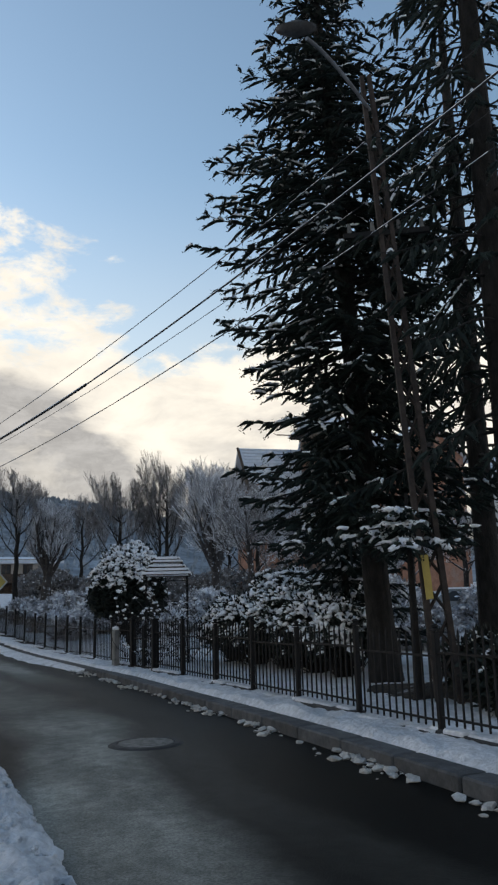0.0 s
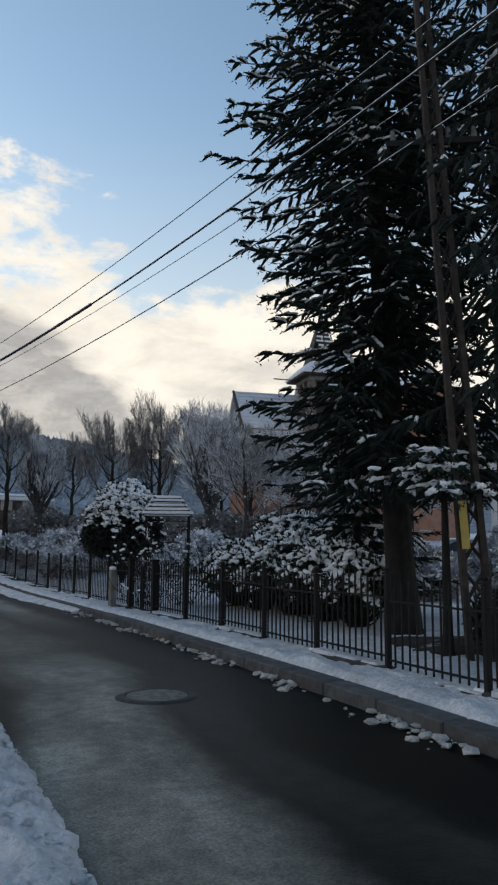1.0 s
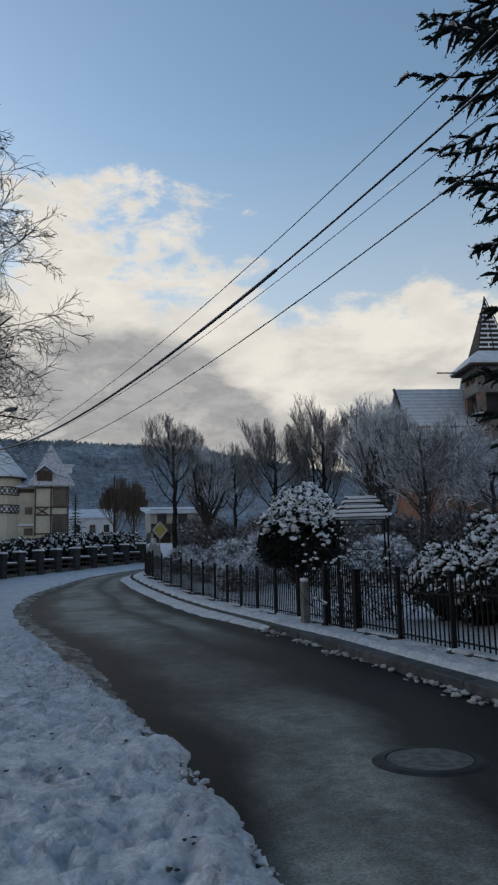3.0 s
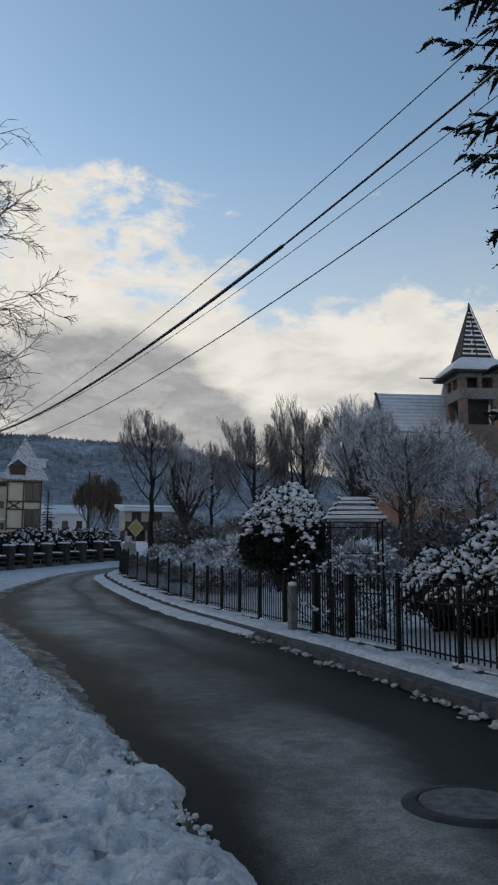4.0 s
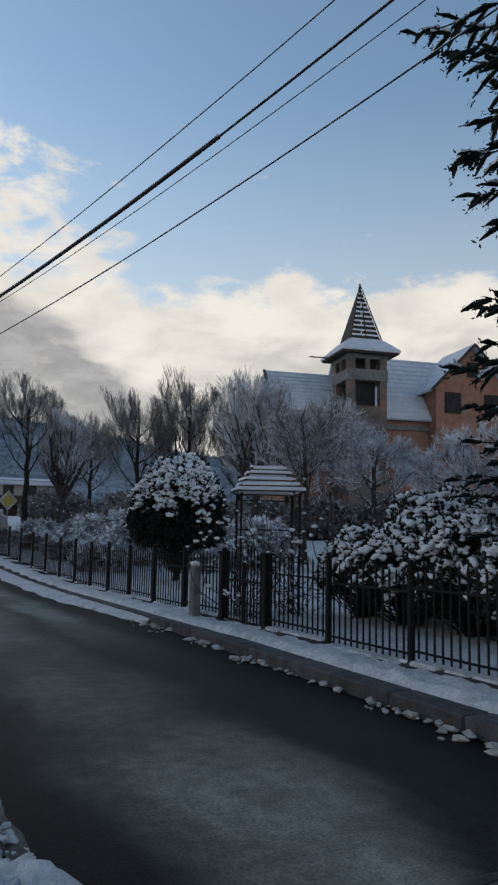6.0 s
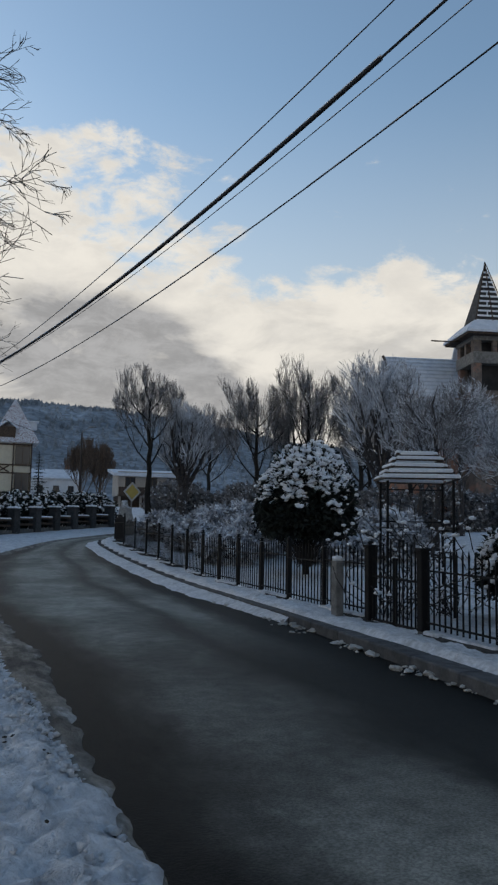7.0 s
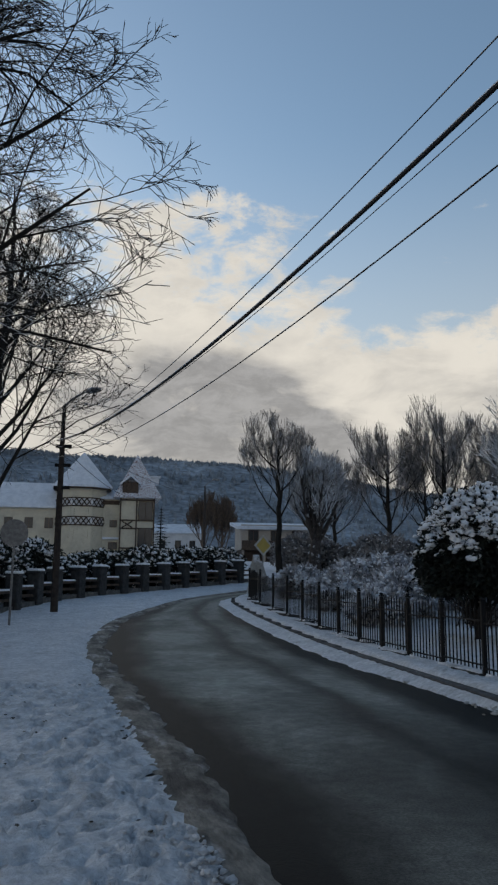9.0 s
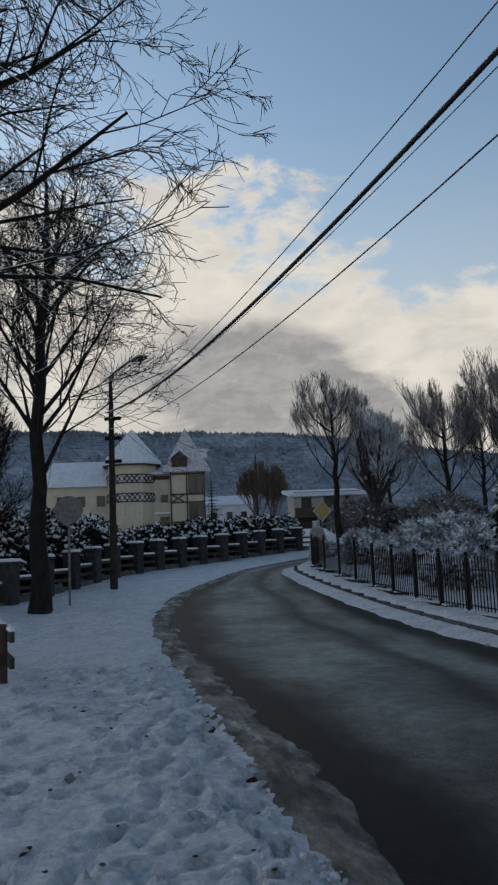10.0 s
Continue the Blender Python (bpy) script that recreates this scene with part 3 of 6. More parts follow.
def build_hill():
    """The wooded ridge across the valley."""
    az = np.radians(np.linspace(-75, 75, 140))
    deg = np.degrees(az)
    crest = np.interp(deg, [-75, -30, -10, 0, 8, 12, 16, 19, 23, 30, 45, 60, 75], [60, 90, 98, 96.5, 94, 93, 90.5, 87, 81, 66, 48, 42, 38])
    crest = crest + bumps(deg, deg * 0, 0.35) * 1.5 + bumps(deg, deg * 0, 1.8, 4) * 0.9
    rows = np.linspace(0, 1, 26)
    m = Mesh()
    v = []
    for u in rows:
        d = 330 + 285 * u
        h = crest * (u ** 1.25) + 6 * (1 - u)
        v.append(np.stack([np.sin(az) * d, np.cos(az) * d + 11, h + bumps(deg * 1.5, deg * 0 + u * 30, 0.3) * 3 * u], 1))
    k = len(az)
    i = (np.arange(len(rows) - 1)[:, None] * k + np.arange(k - 1)[None]).ravel()
    m.add(np.concatenate(v), np.stack([i, i + 1, i + 1 + k, i + k], 1))
    back = np.stack([np.sin(az) * 760, np.cos(az) * 760 + 11, crest * 0], 1)
    m.add(np.concatenate([v[-1], back]), np.stack([np.arange(k - 1), np.arange(1, k), np.arange(1, k) + k, np.arange(k - 1) + k], 1))
    h = tagged(part("hill", m, "hill", smooth=True), "snow-dusted wooded ridge under low cloud, tinted with haze", "hill", kind="structure")
    # the treetops along its slope, in the same haze-tinted colour
    r = rng_of(5)
    n = 6000
    a = np.radians(r.uniform(-25, 40, n))
    u = np.concatenate([r.uniform(0.25, 1, n - 2500), r.uniform(0.97, 1.0, 2500)])
    d = 330 + 285 * u
    hh = np.interp(np.degrees(a), deg, crest) * (u ** 1.25) + 6 * (1 - u)
    p = np.stack([np.sin(a) * d, np.cos(a) * d + 11, hh], 1)
    ht = r.uniform(1.5, 3.4, n)
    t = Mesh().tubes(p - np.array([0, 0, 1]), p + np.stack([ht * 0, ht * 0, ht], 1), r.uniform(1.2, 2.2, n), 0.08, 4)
    tagged(part("treetops", t, "hill"), "far frosted firs covering the ridge, tinted with haze", "trees", kind="stuff")


build_hill()


def build_kerb():
    """Concrete kerb stones along the right edge of the road."""
    host = thing("kerb", "grey concrete kerb with snow behind it", "kerb", kind="structure")
    st = Mesh().box((0, 0, 0), (0.30, 0.985, 0.24), bevel=0.018).data("kerb_stone")
    st.materials.append(M["kerb"])
    for i in range(60):
        y = -9.0 + i * 0.985
        if y > 39.5:
            break
        x0, x1 = float(along(RIGHT, y)), float(along(RIGHT, y + 0.985))
        o = new("kerb_stone", st)
        o.parent = host
        o.matrix_basis = pose((x0 + x1) / 2 + 0.155, y + 0.49, float(rise(y + 0.5)) + 0.012, 0, 0, -math.degrees(math.atan2(x1 - x0, 0.985)))
    # the kerb round the bend
    m = Mesh()
    ys = np.arange(40.3, 60, 0.5)
    m.pipe(np.stack([along(RIGHT, ys) + 0.085, ys, rise(ys) + 0.03], 1), 0.11, 4)
    part("bend", m, "kerb", host)


build_kerb()


def snow_clods():
    r = rng_of(11)
    n = 800
    y = r.uniform(2, 30, n)
    x = along(RIGHT, y) - np.abs(r.normal(0.02, 0.12, n))
    keep = bumps(x * 0, y, 1.1, 8.0) + r.uniform(-0.2, 0.2, n) > -0.05
    x, y = x[keep], y[keep]
    s = np.clip(r.gamma(1.5, 0.013, len(x)) + 0.006, 0, 0.05)
    m = Mesh().blobs(np.stack([x, y, rise(y) + 0.01 + s * 0.25], 1), np.stack([s * 1.2, s * 1.6, s * 0.7], 1), r, 0.38)
    tagged(part("snow_clods", m, "snow_dirty"), "crumbled lumps of snow along the kerb", "snow", kind="stuff")
    n = 1100
    y = r.uniform(2.5, 15, n)
    x = along(LEFT, y) - np.abs(r.normal(0.0, 0.2, n)) - 0.02
    s = np.clip(r.gamma(1.6, 0.006, n) + 0.004, 0, 0.03)
    m = Mesh().blobs(np.stack([x, y, rise(y) + 0.012 + 0.07 * np.clip((along(LEFT, y) - x) / 0.16, 0, 1) + s * 0.3], 1), np.stack([s * 1.3, s * 1.1, s * 0.8], 1), r, 0.4)
    tagged(part("verge_lumps", m, "snow_ground", smooth=True), "kicked-up lumps of snow on the verge", "snow", kind="stuff")


snow_clods()


def manhole():
    t = thing("manhole_cover", "round worn manhole cover set in the asphalt", "manhole", (4.12, 8.46, 0.05))
    a = np.arange(40) * 2 * math.pi / 40
    ring = lambda r0, z: np.stack([np.cos(a) * r0, np.sin(a) * r0, a * 0 + z], 1)
    i = np.arange(40)
    band = lambda k: np.stack([i + k * 40, (i + 1) % 40 + k * 40, (i + 1) % 40 + k * 40 + 40, i + k * 40 + 40], 1)
    part("frame", Mesh().add(np.concatenate([ring(0.46, -0.03), ring(0.38, 0.0), ring(0.325, 0.004), ring(0.32, -0.02)]), np.concatenate([band(0), band(1), band(2)])), "collar", t, "raised asphalt collar")
    m = Mesh().add(np.concatenate([ring(0.315, -0.02), ring(0.312, 0.002), ring(0.0, 0.003)]), np.concatenate([band(0), band(1)]))
    part("lid", m, "cast_iron", t)


manhole()

# ---- trees ----


def sprout(r, P, R, kids, spread, up, ratio, centre, radii, droop, low):
    """Children of the bent branches P (N, 4, 3) with end radii R (N, 2), kept inside a lumpy ellipsoid."""
    n = len(P)
    k = np.repeat(np.arange(n), kids)
    f = (np.tile(np.arange(kids), n) + r.uniform(0.0, 1.0, n * kids)) / kids
    f = low + (1 - low) * f
    j = np.minimum((f * 3).astype(int), 2)
    w = (f * 3 - j)[:, None]
    a, b = P[k, j], P[k, j + 1]
    start, tan = a + (b - a) * w, unit(b - a)
    ln = np.linalg.norm(P[k, 3] - P[k, 0], axis=1) * ratio * r.uniform(0.6, 1.25, len(k)) * (1.25 - 0.6 * f)
    side = unit(np.cross(tan, r.normal(0, 1, tan.shape)))
    d = unit(tan + side * spread * r.uniform(0.6, 1.3, len(k))[:, None] + np.array([0, 0, up]))
    end = start + d * ln[:, None]
    g = (end - centre) / radii
    q = np.linalg.norm(g, axis=1) / (1 + 0.14 * np.sin(g[:, 0] * 3.1 + g[:, 2] * 4.3) + 0.08 * np.sin(g[:, 1] * 5.7 - g[:, 2] * 7.0))
    ln = ln * np.where(q > 1, np.maximum(0.35, 1 / np.maximum(q, 1) ** 2.5), 1)
    u = np.linspace(0, 1, 4)[None, :, None]
    bow = unit(np.cross(d, r.normal(0, 1, d.shape))) * (0.10 * ln * r.normal(0, 1, len(k)))[:, None]
    bend = np.array([0, 0, up * 0.35 - droop])[None] * ln[:, None]
    Q = start[:, None] + d[:, None] * ln[:, None, None] * u + bow[:, None] * np.sin(u * math.pi) + bend[:, None] * u ** 2
    Q[:, 1:3] += r.normal(0, 0.018, (len(k), 2, 3)) * ln[:, None, None]
    rr = R[k, 0] + (R[k, 1] - R[k, 0]) * f
    return Q, rr


def bare_tree(name, label, at, seed, trunk_h, centre, radii, limbs=7, kids=(5, 5, 4, 3), trunk_r=0.2, thin=0.006, bark="bark", twig="twig_frost", snow=0.5, up=0.35, spread=0.7, droop=0.0, leader=0.6, lean=0.0, ratio=0.62, snow_size=1.0, high=0.75, flare=1.0):
    """A leafless tree: trunk, ascending limbs that reach to the crown's outline, and finer and finer branches on them."""
    t = thing(name, label, "tree", at)
    r = rng_of(seed)
    centre, radii = np.array(centre, float), np.array(radii, float)
    z = np.linspace(0, 1, 8)
    top = np.array([centre[0] * lean, centre[1] * lean, trunk_h])
    pts = [top * u + np.array([0.05 * math.sin(7 * u), 0.04 * math.sin(5 * u + 1), -0.12 * (u == 0)]) for u in z]
    rad = list(trunk_r * (1.0 - 0.3 * z + 0.35 * np.exp(-z * 9)))
    if leader:
        goal = centre + np.array([0, 0, radii[2] * leader])
        for q in np.linspace(0, 1, 8)[1:]:
            pts.append(pts[7] + (goal - pts[7]) * q + r.normal(0, 0.07, 3) * np.array([1, 1, 0.2]))
            rad.append(trunk_r * 0.7 * (1 - q) ** 0.8 + thin)
    pts, rad = np.array(pts), np.array(rad)
    wood = Mesh().pipe(pts, rad, 9)
    # limbs fan out to points spread over the crown
    i = np.arange(limbs)
    az = i * 2.4 + r.normal(0, 0.25, limbs)
    el = np.arcsin(np.clip((i + 0.5) / limbs * 1.15 - 0.22 + r.normal(0, 0.06, limbs), -0.3, 0.97))
    ends = centre + radii * np.stack([np.cos(el) * np.cos(az), np.cos(el) * np.sin(az), np.sin(el)], 1) * r.uniform(0.45, 0.75, limbs)[:, None]
    if leader:
        w = 7 + np.clip((i + r.uniform(0, 1, limbs)) / limbs * 7 * high, 0, 6)
        j = w.astype(int)
        st = pts[j] + (pts[np.minimum(j + 1, 14)] - pts[j]) * (w - j)[:, None]
        r0 = np.minimum(rad[j] * 0.55, trunk_r * 0.26)
    else:
        st = np.repeat(pts[7][None], limbs, 0) - np.array([0, 0, 0.12])
        r0 = np.full(limbs, trunk_r * 0.52)
    ln = np.linalg.norm(ends - st, axis=1)[:, None]
    ctl = (st + ends) / 2 + np.array([0, 0, 0.12 + 0.3 * up]) * ln * np.array([0, 0, 1]) * -0.35 + r.normal(0, 0.05, (limbs, 3)) * ln + unit(ends - st) * np.array([1, 1, 0]) * ln * 0.10 * flare
    u = np.linspace(0, 1, 4)[None, :, None]
    P = st[:, None] * (1 - u) ** 2 + ctl[:, None] * 2 * u * (1 - u) + ends[:, None] * u ** 2
    R = np.stack([r0, np.maximum(r0 * 0.2, thin)], 1)
    levels = [(P, R)]
    for lv, k in enumerate(kids):
        Q, rr = sprout(r, P, R, k, spread, up, ratio if lv else ratio * 1.05, centre, radii, droop * (0.4 if lv < 1 else 1.0), 0.22 if lv < 2 else 0.12)
        R = np.stack([np.maximum(rr * 0.5, thin), np.maximum(rr * 0.2, thin * 0.55)], 1)
        P = Q
        levels.append((P, R))
    fine = Mesh()
    s0, s1, sr = [], [], []
    last = len(levels) - 1
    for lv, (P, R) in enumerate(levels):
        cut = (0, 3) if lv == last else (0, 2, 3) if lv == last - 1 else (0, 1, 2, 3)
        for j, k in zip(cut[:-1], cut[1:]):
            a, b = P[:, j], P[:, k]
            ra, rb = R[:, 0] + (R[:, 1] - R[:, 0]) * j / 3, R[:, 0] + (R[:, 1] - R[:, 0]) * k / 3
            (wood if lv < 2 else fine).tubes(a, b + (b - a) * 0.02, ra, rb, 7 if lv < 2 else (4 if lv == 2 else 3))
            s0.append(a), s1.append(b), sr.append(rb)
    part("trunk", wood, bark, t, smooth=True)
    part("crown", fine, twig, t)
    if snow > 0:
        q0, q1, qr = np.concatenate(s0), np.concatenate(s1), np.concatenate(sr)
        pick = (1 - np.abs(unit(q1 - q0)[:, 2]) > 0.2) & (r.random(len(q0)) < snow)
        h = np.minimum(qr[pick], 0.035)
        lift = np.stack([h * 0, h * 0, h * 0.75 + thin * 0.3], 1)
        part("snow_cover", Mesh().tubes(q0[pick] + lift, q1[pick] + lift, (h * 0.6 + thin * 0.5) * snow_size, (h * 0.5 + thin * 0.45) * snow_size, 3), "snow", t, "fresh snow lying on the boughs")
    return t


def spruce(label, at, height, radius, seed, low=2.0, lean=(0, 0), trunk_r=0.24, droop=0.45, dense=1.0, snow=1.0, power=0.8, gaps=0.0, profile=None, face=2.6, bare=0.2, cap_size=1.0, fuzz=3, hang=0.4):
    """A conifer with whorls of hanging boughs, each with its twigs, needles and snow."""
    t = thing("spruce", label, "tree", at, group="tall spruces behind the fence")
    r = rng_of(seed)
    zs = np.linspace(0, 1, 14)
    pts = np.stack([lean[0] * zs * height, lean[1] * zs * height, zs * height - 0.1], 1)
    part("trunk", Mesh().pipe(pts, trunk_r * (1.05 - zs) ** 0.8 + 0.02 + 0.07 * np.exp(-zs * 40), 10), "bark", t, smooth=True)
    wood, need, cap = Mesh(), Mesh(), Mesh()
    z = low
    c_all, d_all, s_all, l_all = [], [], [], []
    w0, w1, wr = [], [], []
    t0, t1 = [], []
    caps = []
    while z < height - 0.3:
        u = (z - low) / (height - low)
        reach = radius * ((1 - u) ** power if profile is None else float(np.interp(z, *zip(*profile)))) * r.uniform(0.85, 1.1)
        for a in np.arange(0, 6.28, 6.28 / max(4, int(7 * dense))) + r.uniform(0, 6.28):
            if r.random() < gaps:
                continue
            a += r.normal(0, 0.2)
            laden = snow * min(1.2, 0.45 + z / 11) * (1.0 if r.random() < 0.3 else 0.2) * (0.35 + 0.65 * max(0.0, math.cos(a - face)))
            ln = reach * r.uniform(0.62, 1.12)
            n = max(4, int(ln / 0.2))
            s = np.linspace(0, 1, n)
            rise_ = 0.25 * (1 - u) + 0.6 * u
            out = s * ln
            dz = out * (0.10 + rise_ * 0.25) - droop * ln * s ** 1.6 + 0.18 * ln * s ** 4
            bp = np.stack([np.cos(a) * out + lean[0] * z, np.sin(a) * out + lean[1] * z, z + dz], 1)
            w0.append(bp[:-1]), w1.append(bp[1:]), wr.append(0.035 * (1 - s[:-1]) * (ln / 3) + 0.006)
            dirv = unit(np.gradient(bp, axis=0))
            for i in range(max(1, int(n * bare)), n):
                sd = unit(np.cross(dirv[i], [0, 0, 1.0]))
                tl = (0.24 + 0.52 * (1 - s[i])) * min(1.0, ln / 1.6) * r.uniform(0.5, 1.3)
                for sgn in (-1, 1):
                    td = unit(sd * sgn * r.uniform(0.35, 1.0) + dirv[i] * r.uniform(0.45, 1.15) + np.array([0, 0, r.uniform(-0.5, 0.22) - 0.25 * hang]))
                    k = max(2, int(tl / 0.06))
                    f = np.linspace(0.05, 1, k)[:, None]
                    tp = bp[i] + td * tl * f + np.array([0, 0, -0.16]) * tl * f ** 2
                    tp = tp + (bp[i - 1] - bp[i]) * r.random()
                    t0.append(tp[0]), t1.append(tp[-1])
                    c_all.append(tp), d_all.append(np.broadcast_to(td, tp.shape)), s_all.append(np.broadcast_to(sd * sgn, tp.shape))
                    if r.random() < laden * (0.15 + 0.6 * s[i]):
                        q = tp[: max(1, int(k * 0.8))]
                        caps.append(q + np.array([0, 0, 0.03]))
        z += r.uniform(0.2, 0.33) / dense
    part("branchwork", Mesh().tubes(np.concatenate(w0), np.concatenate(w1), np.concatenate(wr), np.concatenate(wr) * 0.8, 4), "bark", t)
    c, d, s = np.concatenate(c_all), np.concatenate(d_all), np.concatenate(s_all)
    rep = fuzz
    c, d, s = np.repeat(c, rep, 0), np.repeat(d, rep, 0), np.repeat(s, rep, 0)
    dd = unit(d * 0.8 + r.normal(0, 0.75, d.shape))
    sd = unit(np.cross(dd, r.normal(0, 1, d.shape)))
    need.leaves(c + r.normal(0, 0.02, c.shape), dd, sd, r.uniform(0.04, 0.09, len(c)), r.uniform(0.016, 0.03, len(c)))
    a0, a1 = np.array(t0), np.array(t1)
    mid = (a0 + a1) / 2 + np.array([0, 0, 0.02])
    need.tubes(np.concatenate([a0, mid]), np.concatenate([mid, a1]), np.repeat([0.024, 0.036], len(a0)), np.repeat([0.036, 0.010], len(a0)), 4)
    part("needles", need, "needles", t, "near-black green needles")
    if caps:
        # ridges of snow along the twigs, uneven in thickness
        a = np.concatenate([q[:-1] for q in caps if len(q) > 1])
        b = np.concatenate([q[1:] for q in caps if len(q) > 1])
        a, b = a + r.normal(0, 0.008, a.shape), b + r.normal(0, 0.008, b.shape)
        cap.tubes(a, b + (b - a) * 0.25, r.uniform(0.014, 0.036, len(a)) * cap_size, r.uniform(0.010, 0.032, len(a)) * cap_size, 5)
        q = np.concatenate([q[: max(1, len(q) - 1)] for q in caps])
        q = q[r.random(len(q)) < 0.45]
        sz = r.uniform(0.018, 0.04, len(q)) * cap_size
        cap.blobs(q, np.stack([sz * 1.3, sz * 1.3, sz * 0.6], 1), r, 0.35)
        part("snow_cover", cap, "snow", t, "snow lying on the boughs", smooth=True)["kind"] = "stuff"
    return t


def bush(name, label, at, size, seed, leaf="leaves_dark", snow=0.8, dense=1.0, trunk=0.0, group="", blob=0.05, floor=0.05, stems=True, shell=0.55, leaf_len=0.11, lumps=3):
    """A rounded evergreen: stems, a shell of leaves with gaps, and snow on its upper side. size: half widths and height of the crown."""
    t = thing(name, label, "tree" if trunk else "bush", at, group=group)
    r = rng_of(seed)
    sx, sy, h = size
    if trunk:
        z = np.linspace(0, 1, 6)
        part("trunk", Mesh().pipe(np.stack([0.06 * np.sin(z * 4), 0.04 * np.cos(z * 3), z * (trunk + h * 0.5) - 0.08], 1), 0.10 - 0.05 * z, 8), "bark", t, smooth=True)
    n = int(900 * dense * (sx * sy) ** 0.5 * max(1, h) ** 0.6)
    g = unit(r.normal(0, 1, (n, 3)))
    lump = 1 + 0.16 * np.array([noise.noise(Vector(v) * 2.6 + Vector((seed, 0, 0))) for v in g]) + 0.10 * np.array([noise.noise(Vector(v) * 6.5 + Vector((0, seed, 0))) for v in g])
    rad = r.uniform(shell, 1.0, n) ** 0.6 * lump
    c = g * rad[:, None] * np.array([sx, sy, h / 2]) + np.array([0, 0, trunk + h / 2])
    keep = c[:, 2] > floor
    g, c, rad, lump = g[keep], c[keep], rad[keep], lump[keep]
    if stems:
        k = r.choice(len(c), min(len(c), 130), replace=False)
        root = np.array([0, 0, trunk]) + np.stack([r.normal(0, sx * 0.12, len(k)), r.normal(0, sy * 0.12, len(k)), r.uniform(0, 0.1 * h, len(k))], 1)
        mid = (root + c[k]) / 2 + r.normal(0, 0.06, (len(k), 3)) - np.array([0, 0, 0.08])
        part("stem_tangle", Mesh().tubes(np.concatenate([root, mid]), np.concatenate([mid, c[k]]), 0.012, 0.008, 4), "bark", t)
    rep = 9
    cc = np.repeat(c, rep, 0) + r.normal(0, 0.055, (len(c) * rep, 3))
    dd = unit(np.repeat(g, rep, 0) + r.normal(0, 0.8, cc.shape))
    ss = unit(np.cross(dd, r.normal(0, 1, cc.shape)))
    part("crown", Mesh().leaves(cc, dd, ss, r.uniform(0.6, 1.3, len(cc)) * leaf_len, r.uniform(0.35, 0.6, len(cc)) * leaf_len), leaf, t)
    if snow > 0:
        # pads of snow that follow the crown, thicker in the middle, with dark gaps between
        clump = np.array([noise.noise(Vector(v) * 4.5 + Vector((seed * 3.1, 1, 0))) + 0.9 * noise.noise(Vector(v) * 11.0 + Vector((seed, 2, 5))) for v in g])
        upness = 1.1 * g[:, 2] + r.normal(0, 0.13, len(g)) + clump * 0.6
        outer = rad > lump * (shell + 0.25)
        pick = np.where(outer & (upness > 0.8 - snow))[0]
        r.shuffle(pick)
        pick = pick[: max(12, int(len(pick) * 0.7))]
        m, k = len(pick), lumps + 1
        hub = np.repeat(c[pick] + g[pick] * 0.03, k, 0)
        gg = np.repeat(g[pick], k, 0)
        flow = unit(gg * np.array([1, 1, 0]) + np.array([1e-3, 0, 0])) + np.array([0, 0, -0.75])
        step = r.uniform(-1.0, 1.2, (m * k, 1))
        across = unit(np.cross(flow, np.array([0, 0, 1.0]))) * r.normal(0, 0.5, (m * k, 1))
        q = hub + (flow * step * 1.1 + across) * blob * 1.35 * (0.4 + 0.6 * np.repeat(r.random((m, 1)), k, 0)) + np.array([0, 0, 0.035])
        s = blob * r.uniform(0.55, 1.05, len(q)) * (1.15 - 0.4 * np.abs(step[:, 0]))
        part("snow_cover", Mesh().blobs(q, np.stack([s * 1.25, s * 1.1, s * 0.75], 1), r, 0.25), "snow", t, "snow pillows on the leaves", smooth=True)["kind"] = "stuff"
    return t


